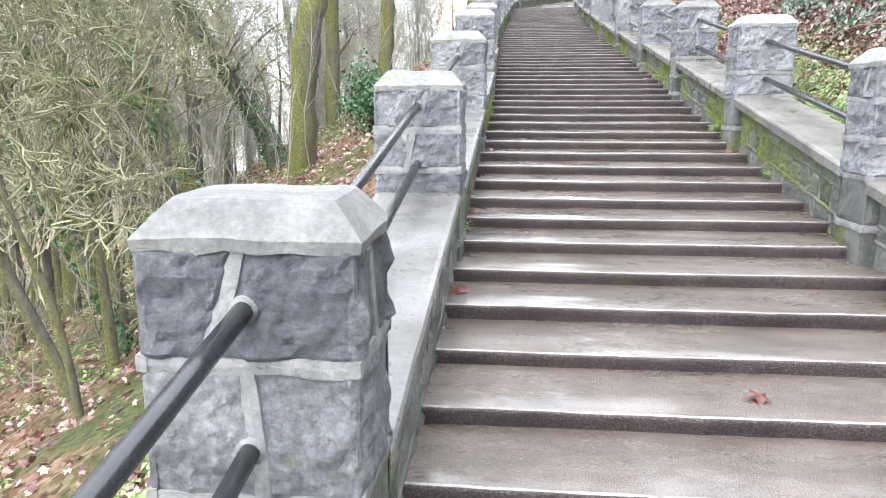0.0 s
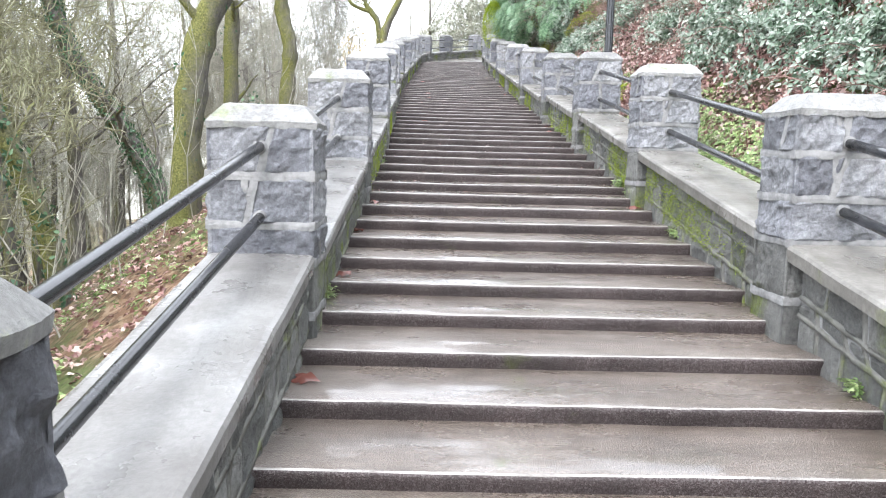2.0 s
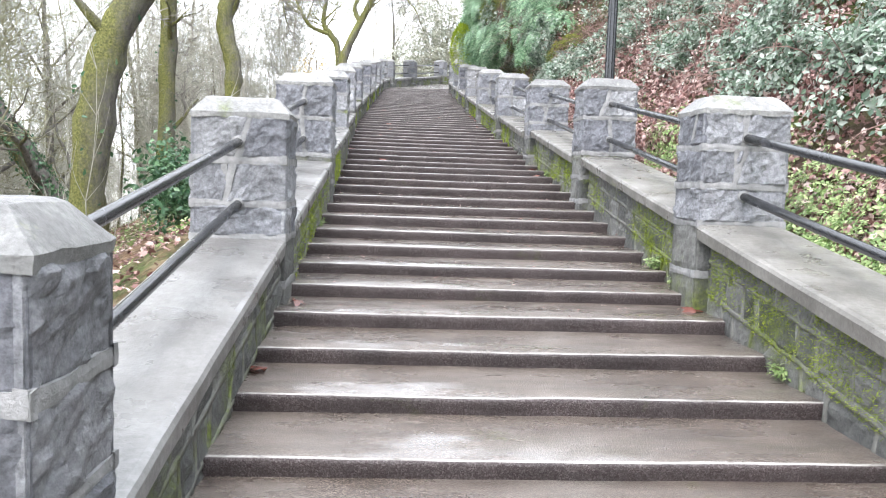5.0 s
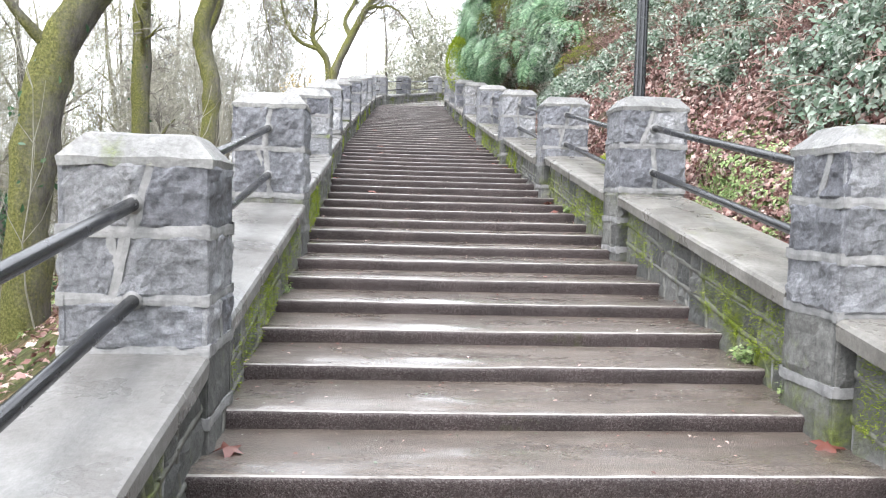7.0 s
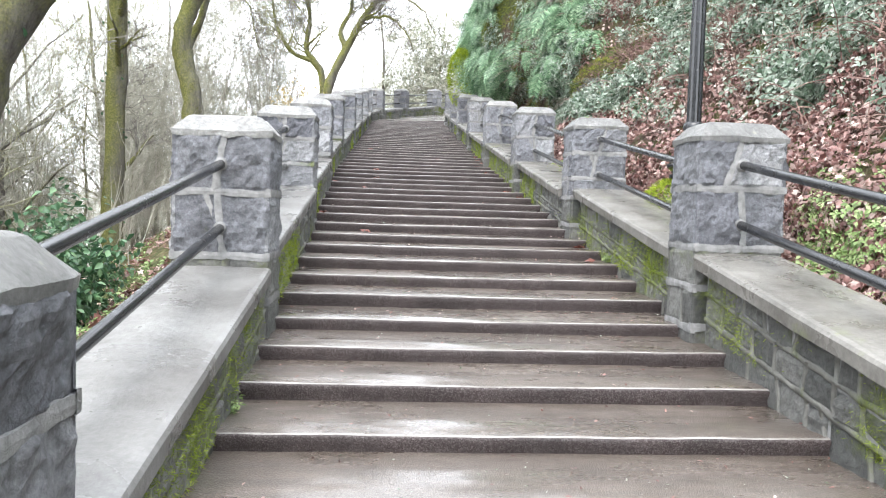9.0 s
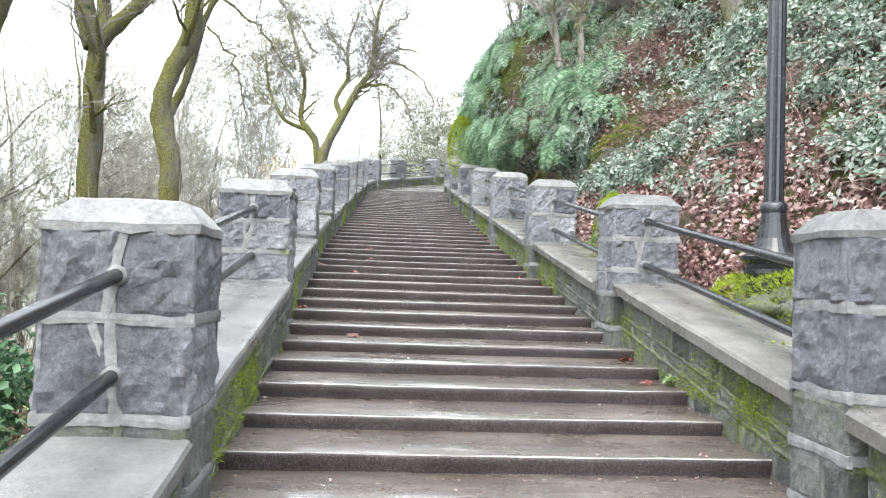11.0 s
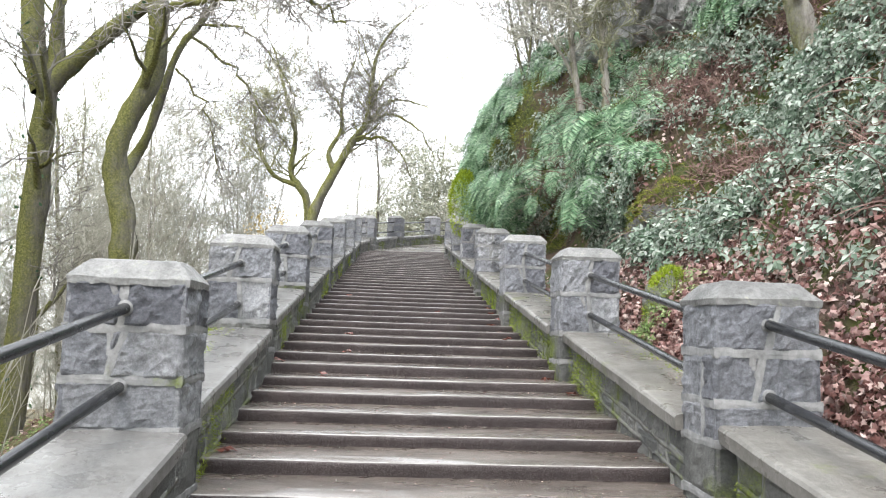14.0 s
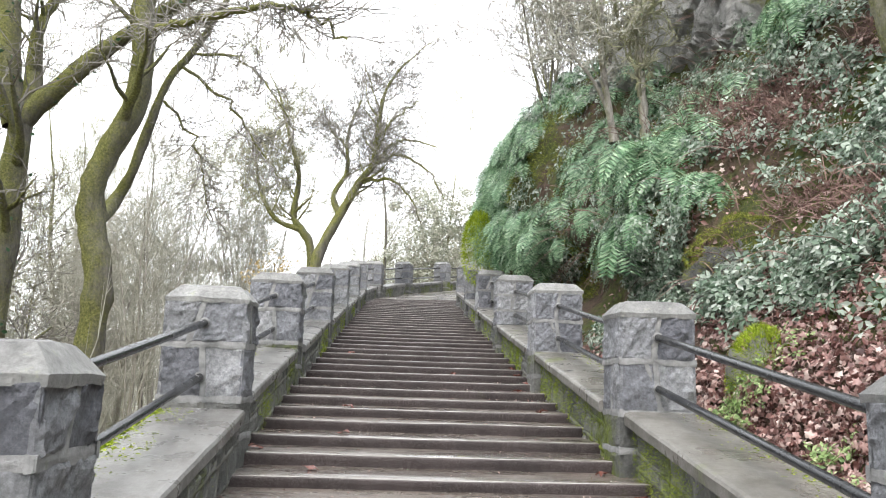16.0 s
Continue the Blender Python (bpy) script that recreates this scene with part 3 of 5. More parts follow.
def build_bay(seed, inward, cope, name, label):
    """One bay of low rubble wall with a sloping coping; inward is +1 where its inner face looks to +x."""
    rng = random.Random(seed)
    bay = new(name)
    xf = inward * (0.235 if inward > 0 else 0.18)
    lo, hi = sorted((xf, -inward * 0.25))
    bm = block(lo, hi, -BAY / 2 + 0.002, BAY / 2 - 0.002, -0.7, cope - 0.07, 0)
    for v in bm.verts:
        v.co.z += v.co.y * SLOPE
    part("core", from_bm("core", bm, MORTAR), bay)
    part("coping", coping_mesh(seed, cope, COPING if inward > 0 else COPING_BROWN), bay, "smooth damp cement coping slab" if inward > 0 else "slightly darker brownish damp cement coping slab")
    turn = Matrix.Rotation(radians(90 * inward), 4, "Z")
    verts, faces = [], []
    out, uphill = Vector((inward, 0, 0)), Vector((0, 1, SLOPE))
    z = cope - 0.085
    courses = [z, z - rng.uniform(0.11, 0.19), z - rng.uniform(0.28, 0.36), z - 0.52]
    for c in range(3):
        top, bot = courses[c], courses[c + 1]
        y = -BAY / 2
        while y < BAY / 2 - 0.01:
            w = min(rng.uniform(0.13, 0.40), BAY / 2 - y)
            if BAY / 2 - y - w < 0.14:
                w = BAY / 2 - y
            g = 0.006
            t1, b1 = top + rng.uniform(-0.02, 0.0), bot + rng.uniform(-0.02, 0.02)
            h = t1 - b1
            sk = SLOPE * inward
            quad = tuple((a * (w / 2 - g) + rng.uniform(-0.02, 0.02), b * (h / 2 - g) + a * (w / 2) * sk + rng.uniform(-0.02, 0.012)) for a, b in ((-1, -1), (1, -1), (1, 1), (-1, 1)))
            me = stone_face(rng, w, h, RUBBLE, 0.014, 0.018, 6, 5, quad)
            ym = y + w / 2
            part("stone", me, bay, at=Matrix.Translation((xf - inward * 0.004, ym, (t1 + b1) / 2 + ym * SLOPE)) @ turn)
            if y > -BAY / 2 + 0.01:
                p = Vector((xf, y, y * SLOPE + bot))
                ribbon(verts, faces, p, p + Vector((0, rng.uniform(-0.07, 0.07), top - bot)), 0.030, out, Vector((0, 1, 0)), 0.012, seed + y)
            y += w
        if c:
            p = Vector((xf, -BAY / 2, -BAY / 2 * SLOPE + top))
            ribbon(verts, faces, p, p + uphill * BAY, 0.032, out, Vector((0, 0, 1)), 0.012, seed + c)
    part("mortar_joints", mesh_of("mortar_joints", verts, faces, MORTAR_OLD, True), bay, "raised mortar joints")
    return tagged(bay, label, "wall", kind="structure")


for side, row, cope, name, label in ((-1, LEFT_POSTS, COPE_LEFT, "wall_outer", "low rubble parapet wall with sloping cement coping"), (1, RIGHT_POSTS, COPE_RIGHT, "wall_bank", "low mossy rubble retaining wall with cement coping")):
    bays = [build_bay(40 + side * 10 + i, -side, cope, name, label) for i in range(3)]
    for k, s in enumerate(row[:-1]):
        m = stand(s + POST_D + BAY / 2, side * POST_U, 0.85 * lift(side * POST_U, s + BAY / 2))
        if k < 3:
            bays[k].matrix_basis = m
        else:
            copy_thing(bays[(k * 2 + k // 3) % 3], m)


# ---- pipe rails between the posts ----
def build_railing():
    railing = new("pipe_railing")
    for z in (0.89, 0.54):
        verts, faces = [], []
        a, b = Vector((0, -POST_GAP + POST_D - 0.03, z - (POST_GAP - POST_D + 0.03) * SLOPE)), Vector((0, 0.03, z + 0.03 * SLOPE))
        pts = [a.lerp(b, i / 8) for i in range(9)]
        tube(verts, faces, pts, [0.0255] * 9, 14)
        me = mesh_of("rail", verts, faces, RAIL, True)
        rail = part("rail", me, railing)
        for t, name in ((0.008, "collar"), (0.992, "collar")):
            cv, cf = [], []
            c = a.lerp(b, t)
            d = (b - a).normalized() * 0.018
            tube(cv, cf, [c - d, c + d], [0.036, 0.034], 14)
            part(name, mesh_of("collar", cv, cf, MORTAR, True), rail, "cement collar round the pipe end")
    return tagged(railing, "two black painted iron pipe rails between posts", "railing", "railings between posts")


railing = build_railing()
first = True
for u, row in ((-POST_U, LEFT_POSTS), (POST_U, RIGHT_POSTS)):
    for s in row[1:]:
        if first:
            railing.matrix_basis, first = stand(s, u, lift(u, s - BAY / 2)), False
        else:
            copy_thing(railing, stand(s, u, lift(u, s - BAY / 2)))


# ---- trees ----
def branch(wood, twigs, rng, p, d, r, length, level, spread, droop):
    """Grows one bare branch and its side branches into two vertex and face lists."""
    n = 5 if level < 2 else 4
    pts, radii, dirs = [p.copy()], [r], [d.copy()]
    for i in range(n):
        jitter = Vector((rng.uniform(-1, 1), rng.uniform(-1, 1), rng.uniform(-0.8, 1.0))) * (0.24 + 0.06 * level)
        d = (d + jitter + Vector((0, 0, droop * (0.05 if level < 2 else 0.10)))).normalized()
        p = p + d * (length / n)
        pts.append(p.copy())
        dirs.append(d.copy())
        radii.append(max(0.0065, r * (1 - 0.82 * (i + 1) / n)))
    target = wood if r > 0.03 else twigs
    tube(target[0], target[1], pts, radii, 7 if r > 0.06 else (4 if r > 0.02 else 3), False)
    if level >= 4:
        return
    for _ in range((4, 5, 5, 4)[level]):
        t = rng.uniform(0.25, 1.0)
        i = min(int(t * n), n - 1)
        q = pts[i].lerp(pts[i + 1], t * n - i)
        side = dirs[i].cross(Vector((rng.uniform(-1, 1), rng.uniform(-1, 1), rng.uniform(-1, 1)))).normalized()
        nd = (dirs[i] * rng.uniform(0.5, 0.9) + side * spread * rng.uniform(0.6, 1.2)).normalized()
        branch(wood, twigs, rng, q, nd, max(0.004, radii[i] * rng.uniform(0.42, 0.62)), length * rng.uniform(0.45, 0.7), level + 1, spread, droop)


def rounded(pts, per=5):
    """Points on a smooth curve through pts."""
    pts = [Vector(p) for p in pts]
    out = []
    for i in range(len(pts) - 1):
        a, b, c, d = pts[max(i - 1, 0)], pts[i], pts[i + 1], pts[min(i + 2, len(pts) - 1)]
        for k in range(per):
            t = k / per
            out.append(0.5 * ((2 * b) + (c - a) * t + (2 * a - 5 * b + 4 * c - d) * t * t + (3 * b - a - 3 * c + d) * t ** 3))
    return out + [pts[-1]]


def build_tree(name, stems, seed, bark, twig, label, limbs=7, limb_length=2.2, spread=0.9, droop=0.4, start=0.45, level=1, ivy=0, group="", boughs=()):
    """A bare tree. boughs: hanging branches with short twigs, given like stems. stems: (points, radius at the foot, radius at the tip) in metres from the tree's foot."""
    rng = random.Random(seed)
    tree = new(name)
    trunk, twigs = ([], []), ([], [])
    wood = trunk
    ivy_at = []
    for pts, r0, r1 in stems:
        line = rounded(pts)
        n = len(line) - 1
        radii = [(r0 + (r1 - r0) * i / n) * (1 + 0.10 * fbm(i * 0.7, seed)) + (0.35 * r0 * max(0, 1 - i / 3) if pts is stems[0][0] else 0) for i in range(n + 1)]
        base = len(trunk[0])
        tube(trunk[0], trunk[1], line, radii, 12, False)
        for i in range(base, len(trunk[0])):
            v = trunk[0][i]
            c = line[min((i - base) // 12, n)]
            trunk[0][i] = c + (v - c) * (1 + 0.22 * fbm(v.x * 3, v.y * 3 + seed, v.z * 2.2) + 0.10 * fbm(v.x * 8, v.y * 8 + seed, v.z * 5))
        for k in range(limbs):
            t = start + (1 - start) * (k + rng.random()) / limbs
            i = min(int(t * n), n - 1)
            d = (line[i + 1] - line[i]).normalized()
            a = rng.uniform(0, 6.28)
            out = Vector((math.cos(a), math.sin(a), rng.uniform(0.0, 0.6)))
            branch(wood, twigs, rng, line[i], (d * 0.6 + out * spread).normalized(), radii[i] * rng.uniform(0.32, 0.5), limb_length * rng.uniform(0.6, 1.3), level, spread, droop)
        branch(wood, twigs, rng, line[-1], (line[-1] - line[-2]).normalized(), r1, limb_length * 1.2, max(0, level - 1) if len(stems) < 3 else level, spread, droop)
        for _ in range(ivy):
            i = rng.randrange(n)
            a = Vector((rng.uniform(-1, 1), rng.uniform(-1, 1), rng.uniform(-0.3, 0.3))).normalized()
            ivy_at.append((line[i].lerp(line[i + 1], rng.random()) + a * radii[i] * rng.uniform(0.95, 1.5), a))
    for pts, r0, r1 in boughs:
        line = rounded(pts)
        n = len(line) - 1
        bent = [p + Vector((fbm(i * 0.9, seed, 1), fbm(i * 0.9, seed, 2), fbm(i * 0.9, seed, 3))) * (0.10 if 0 < i else 0) for i, p in enumerate(line)]
        tube(trunk[0], trunk[1], bent, [r0 + (r1 - r0) * i / n for i in range(n + 1)], 7, False)
        for k in range(3 * n):
            i = rng.randrange(2, n)
            d = (bent[i + 1] - bent[i]).normalized() if i < n else Vector((0, 0, -1))
            out = Vector((rng.uniform(-1, 1), rng.uniform(-1, 1), rng.uniform(-0.9, 0.7)))
            branch(wood, twigs, rng, bent[i], (d * 0.6 + out).normalized(), 0.012, rng.uniform(0.3, 0.8), 3, 0.9, -0.3)
    part("trunk", mesh_of("trunk", trunk[0], trunk[1], bark, True), tree)
    part("crown", mesh_of("crown", twigs[0], twigs[1], twig, False), tree, "bare winter twigs")
    if ivy_at:
        me = scatter_mesh("ivy", LEAF, [p for p, _ in ivy_at], [q for _, q in ivy_at], 0.06, 0.11, 0.5, IVY, seed)
        part("ivy", me, tree, "dark green climbing ivy leaves")
    return tagged(tree, label, "tree", group)


# ---- scattered leaves ----
def template(points, faces):
    return np.array(points, dtype=float), faces


LEAF = template([(0, -0.5, 0), (0.32, -0.12, 0.10), (0.20, 0.28, 0.06), (0, 0.58, -0.06), (-0.20, 0.28, 0.06), (-0.32, -0.12, 0.10)], [(0, 1, 2, 3), (0, 3, 4, 5)])
TRIPLE_PARTS = []
for turn_by in (0, 82, -82):
    a = radians(turn_by)
    for x, y, z in ((0, 0.08, 0), (0.2, 0.42, 0.07), (0, 0.82, -0.08), (-0.2, 0.42, 0.07)):
        TRIPLE_PARTS.append((x * math.cos(a) - y * math.sin(a), x * math.sin(a) + y * math.cos(a), z))
TRIPLE = template(TRIPLE_PARTS, [(0, 1, 2), (0, 2, 3), (4, 5, 6), (4, 6, 7), (8, 9, 10), (8, 10, 11)])
lobes = [(0.0, 0.02, 0.10)]
for k in range(10):
    a = radians(-90 + 36 * k)
    r = (0.24, 0.5, 0.3, 0.56, 0.34, 0.66, 0.34, 0.56, 0.3, 0.5)[k]
    lobes.append((r * math.cos(a), r * math.sin(a), 0.14 * math.sin(k * 2.4) - (0.08 if k % 2 else 0)))
MAPLE = template(lobes, [(0, 1 + k, 1 + (k + 1) % 10) for k in range(10)])
BLADE = template([(-0.06, 0, 0), (0.06, 0, 0), (0.04, 0.1, 0.55), (0.0, 0.3, 1.0)], [(0, 1, 2), (0, 2, 3)])


STRAW = template([(-0.02, 0, 0), (0.02, 0, 0), (0.03, 0.16, 0.45), (0.01, 0.16, 0.45), (0.10, 0.5, 0.6)], [(0, 1, 2, 3), (3, 2, 4)])


def scatter_mesh(name, shape, points, normals, lo, hi, tilt, material, seed, upright=False):
    """Copies of a small shape at points, turned to their normals with some tilt, as one mesh."""
    rng = np.random.default_rng(seed)
    pts, nor = np.array([tuple(p) for p in points]), np.array([tuple(n) for n in normals])
    k, tv = len(pts), shape[0]
    nor = nor + rng.normal(0, tilt, nor.shape)
    nor /= np.linalg.norm(nor, axis=1)[:, None]
    ref = rng.normal(0, 1, nor.shape)
    if upright:
        ref = np.tile((0.0, 0.0, 1.0), (k, 1)) + 0.4 * ref
    ex = np.cross(ref, nor)
    ex /= np.linalg.norm(ex, axis=1)[:, None]
    ey = np.cross(nor, ex)
    size = rng.uniform(lo, hi, k)[:, None, None]
    verts = pts[:, None, :] + size * (tv[None, :, 0:1] * ex[:, None, :] + tv[None, :, 1:2] * ey[:, None, :] + tv[None, :, 2:3] * nor[:, None, :])
    n = len(tv)
    me = bpy.data.meshes.new(name)
    sizes = np.array([len(f) for f in shape[1]] * k)
    loops = (np.concatenate([np.array(f) for f in shape[1]])[None, :] + (np.arange(k) * n)[:, None]).ravel()
    me.vertices.add(k * n)
    me.vertices.foreach_set("co", verts.ravel())
    me.loops.add(len(loops))
    me.loops.foreach_set("vertex_index", loops)
    me.polygons.add(len(sizes))
    me.polygons.foreach_set("loop_start", np.concatenate(([0], np.cumsum(sizes)[:-1])))
    me.polygons.foreach_set("loop_total", sizes)
    me.materials.append(material)
    me.update(calc_edges=True)
    me.validate()
    return me


def bank_sample(rng, s0, s1, w0, w1):
    s, w = rng.uniform(s0, s1), rng.uniform(w0, w1)
    p = bank_point(s, w)
    a, b = bank_point(s + 0.12, w) - p, bank_point(s, w + 0.12) - p
    n = b.cross(a)
    n = -n if n.x > 0.2 or n.z < -0.6 else n
    return s, w, p, n.normalized() if n.length > 1e-6 else Vector((0, 0, 1))


def strew(name, label, shape, count, stretch, lo, hi, tilt, material, seed, keep=lambda s, w, p: 1.0, lift_by=0.03, upright=False, tries=4):
    rng = random.Random(seed)
    pts, nor = [], []
    for _ in range(count * tries):
        s, w, p, n = bank_sample(rng, *stretch)
        if rng.random() < keep(s, w, p):
            pts.append(p + n * rng.uniform(0.0, lift_by))
            nor.append(n)
            if len(pts) >= count:
                break
    tagged(new(name, scatter_mesh(name, shape, pts, nor, lo, hi, tilt, material, seed, upright)), label, "plants", kind="stuff")


def patch(p, scale, cut, soft=0.15, off=0.0):
    return smooth(cut - soft, cut + soft, fbm(p.x * scale + off, p.y * scale, p.z * scale))


BOULDER = Vector((3.82, 18.75, 4.26))


# patches on the bank: s along the stairs, w up the slope, half length, half height
BRACKEN = ((19.4, 5.4, 0.8, 0.42), (20.6, 5.7, 0.4, 0.25), (18.5, 6.15, 0.35, 0.25), (17.6, 4.4, 0.7, 0.25), (22.1, 5.0, 0.3, 0.22), (12.0, 4.4, 0.7, 0.22), (15.6, 4.6, 0.6, 0.22))
MOSSY = ((24.6, 5.6, 0.7, 0.5), (24.8, 6.5, 0.6, 0.35), (20.1, 6.55, 0.7, 0.28), (18.4, 6.2, 0.4, 0.25), (26.5, 5.2, 0.7, 0.4), (22.4, 5.9, 0.4, 0.4))
BARE = ((21.9, 7.4, 1.9, 0.75), (23.6, 7.5, 0.9, 0.7))


def blob(s, w, spots, p):
    """How far a place lies inside one of the patches, with a ragged edge."""
    ragged = 0.35 * fbm(p.x * 2.2, p.y * 2.2, p.z * 2.2)
    return max(smooth(1.25, 0.75, math.hypot((s - a) / b, (w - c) / d) + ragged) for a, c, b, d in spots)


def bramble_share(s, w, p):
    if (p - BOULDER).length < 0.8:
        return 0.0
    base = smooth(2.6, 4.2, w + 0.5 * fbm(p.x, p.y, p.z) + 1.9 * smooth(16.8, 18.2, s) * smooth(22, 20.5, s))
    base *= (1 - 0.85 * blob(s, w, BRACKEN, p)) * (1 - 0.9 * blob(s, w, MOSSY, p)) * (1 - 0.97 * blob(s, w, BARE, p))
    return base * (0.06 + 0.94 * patch(p, 0.8, -0.1, 0.12)) * (0.25 + 0.75 * patch(p, 3.0, 0.0, 0.2, 4)) * (1 - 0.8 * smooth(20.2, 22, s) * smooth(3.4, 4.2, w))


def dead_share(s, w, p):
    if (p - BOULDER).length < 0.8:
        return 0.0
    low = smooth(5.4, 3.6, w + 0.9 * fbm(p.x * 0.8, p.y * 0.8, p.z + 9))
    return max(0.7 * blob(s, w, BRACKEN, p), low * (0.35 + 0.65 * patch(p, 0.8, -0.2, off=5))) * smooth(21.6, 19.4, s)


strew("bramble_leaves", "grey-green bramble leaves covering the steep bank", TRIPLE, 62000, (0, 27, 0.9, 8.6), 0.05, 0.115, 0.5, BRAMBLE, 1, bramble_share, 0.28, tries=9)
strew("dead_leaves", "red-brown fallen maple leaves lying on the bank", MAPLE, 46000, (0, 22, 0.3, 6.2), 0.03, 0.064, 0.75, DEAD, 2, dead_share, 0.07)
strew("bank_litter", "small dry leaves and brown scraps on the bank", LEAF, 16000, (0, 23, 0.1, 8.0), 0.03, 0.08, 0.6, DEAD, 3, lambda s, w, p: 0.8 * smooth(22.5, 20, s), 0.04)
strew("low_green_plants", "bright green low plants along the foot of the bank", TRIPLE, 13000, (0, 17, 0.1, 3.0), 0.025, 0.065, 0.3, CLOVER, 4, lambda s, w, p: smooth(2.9, 1.6, w) * patch(p, 0.8, 0.12 - 0.3 * smooth(13, 11.5, s), 0.2, 2), 0.10, tries=10)
strew("dry_bracken", "patches of dry red-brown bracken stalks on the bank", STRAW, 4200, (10, 23, 3.8, 6.8), 0.10, 0.36, 1.0, STALK, 12, lambda s, w, p: blob(s, w, BRACKEN, p), 0.16, tries=14)
strew("bank_moss", "yellow-green moss on the rocks of the bank", BLADE, 20000, (16, 34, 0.5, 8.5), 0.03, 0.07, 0.5, MOSS_OLIVE, 5, lambda s, w, p: max(blob(s, w, MOSSY, p), 0.6 * patch(p, 0.7, 0.3, 0.12, 7) * smooth(17, 21, s)), 0.10, tries=12)
strew("upper_leaves", "dark evergreen leaves high on the bank", LEAF, 9000, (0, 34, 7.5, 10.5), 0.10, 0.22, 0.6, BRAMBLE, 6, lambda s, w, p: (0.3 + 0.7 * patch(p, 0.5, 0.0)) * (1 - blob(s, w, BARE, p)), 0.3)


def build_canes():
    rng = random.Random(77)
    verts, faces = [], []
    for _ in range(1500):
        s, w, p, n = bank_sample(rng, 4, 24, 3.0, 8.5)
        if rng.random() > 0.25 + 0.75 * patch(p, 0.6, 0.05, off=3):
            continue
        d = (n * 0.7 + Vector((rng.uniform(-1, 1) * 0.7, rng.uniform(-1, 1) * 0.7, rng.uniform(0, 0.9)))).normalized()
        pts = [p]
        for i in range(5):
            pts.append(pts[-1] + d * rng.uniform(0.09, 0.2))
            d = (d + Vector((rng.uniform(-0.2, 0.1), rng.uniform(-0.2, 0.2), -0.34))).normalized()
        tube(verts, faces, pts, [0.006, 0.006, 0.005, 0.004, 0.003, 0.002], 3, False)
    tagged(new("bramble_canes", mesh_of("bramble_canes", verts, faces, STALK)), "dry reddish bramble canes arching from the bank", "plants", kind="stuff")


build_canes()


# ---- ferns ----
def fern_mesh(seed, fronds, hang):
    rng = random.Random(seed)
    verts, faces = [], []
    for k in range(fronds):
        a = rng.uniform(-1.9, 1.9)
        length = rng.uniform(0.5, 0.95)
        d = Vector((-math.cos(a), math.sin(a), rng.uniform(0.25, 0.9))).normalized()
        p = Vector((0, 0, 0))
        n = 20
        for i in range(n):
            q = p + d * (length / n)
            side = d.cross(Vector((0, 0, 1)))
            side = side.normalized() if side.length > 0.05 else Vector((0, 1, 0))
            t = i / n
            leaf = 0.17 * length * (math.sin(math.pi * min(1, t * 0.9 + 0.12)) ** 0.7)
            for sgn in (-1, 1):
                b = len(verts)
                tip = p + side * sgn * leaf + d * leaf * 0.35 - Vector((0, 0, 0.2 * leaf))
                verts += [p, p.lerp(tip, 0.5) + d * 0.013, tip, p.lerp(tip, 0.5) - d * 0.009]
                faces.append((b, b + 1, b + 2, b + 3))
            p = q
            d = (d + Vector((0, 0, -hang * (0.10 + 0.16 * t)))).normalized()
    return mesh_of("fronds", verts, faces, FERN)


FERNS = [fern_mesh(i, 17, 1.1 + 0.3 * i) for i in range(4)]
rng = random.Random(8)
count = 0
for _ in range(2200):
    s, w, p, n = bank_sample(rng, 17.5, 33, 2.6, 8.4)
    want = smooth(18.8, 20.6, s + 0.25 * (w - 4)) * smooth(8.8, 7.0, w) * smooth(3.6, 4.1, w) * (1 - 0.9 * blob(s, w, MOSSY, p)) * (1 - blob(s, w, BARE, p)) * (1 - 0.8 * blob(s, w, BRACKEN, p))
    if rng.random() > want * (0.15 + 0.85 * patch(p, 0.9, -0.1, off=11)):
        continue
    me = FERNS[count % 4]
    ob = new("fern", me)
    turn_by = math.degrees(math.atan2(n.y, n.x)) - 180
    ob.matrix_basis = Matrix.Translation(p + n * 0.02) @ pose(0, 0, 0, rng.uniform(-15, 15), rng.uniform(-15, 15), turn_by + rng.uniform(-25, 25)) @ Matrix.Scale(rng.uniform(0.7, 1.25) * (1.0 if w < 5.5 else 0.85), 4)
    tagged(ob, "green fern with drooping fronds growing on the rock", "fern", "ferns on the cliff")
    count += 1
    if count >= 290:
        break


# ---- rocks on the bank ----
def build_rock(name, at, size, seed, material, label):
    bm = bmesh.new()
    bmesh.ops.create_icosphere(bm, subdivisions=4, radius=1)
    for v in bm.verts:
        d = v.co.normalized()
        k = 1 + 0.35 * noise.noise(d * 1.3 + Vector((seed, 0, 0))) + 0.16 * fbm(d.x * 2.6 + seed, d.y * 2.6, d.z * 2.6)
        k += 0.30 * (noise.voronoi(d * 2.1 + Vector((seed, seed, 0)))[0][1] - noise.voronoi(d * 2.1 + Vector((seed, seed, 0)))[0][0]) - 0.10
        k -= 0.22 * abs(noise.noise(d * 3 + Vector((0, seed, 0)))) + 0.10 * abs(noise.noise(d * 7 + Vector((0, seed, 3))))
        v.co = Vector((d.x * size[0], d.y * size[1], d.z * size[2])) * k
    ob = new(name, from_bm(name, bm, material, True))
    ob.matrix_basis = pose(*at, 0, 0, seed * 40)
    return tagged(ob, label, "rock")


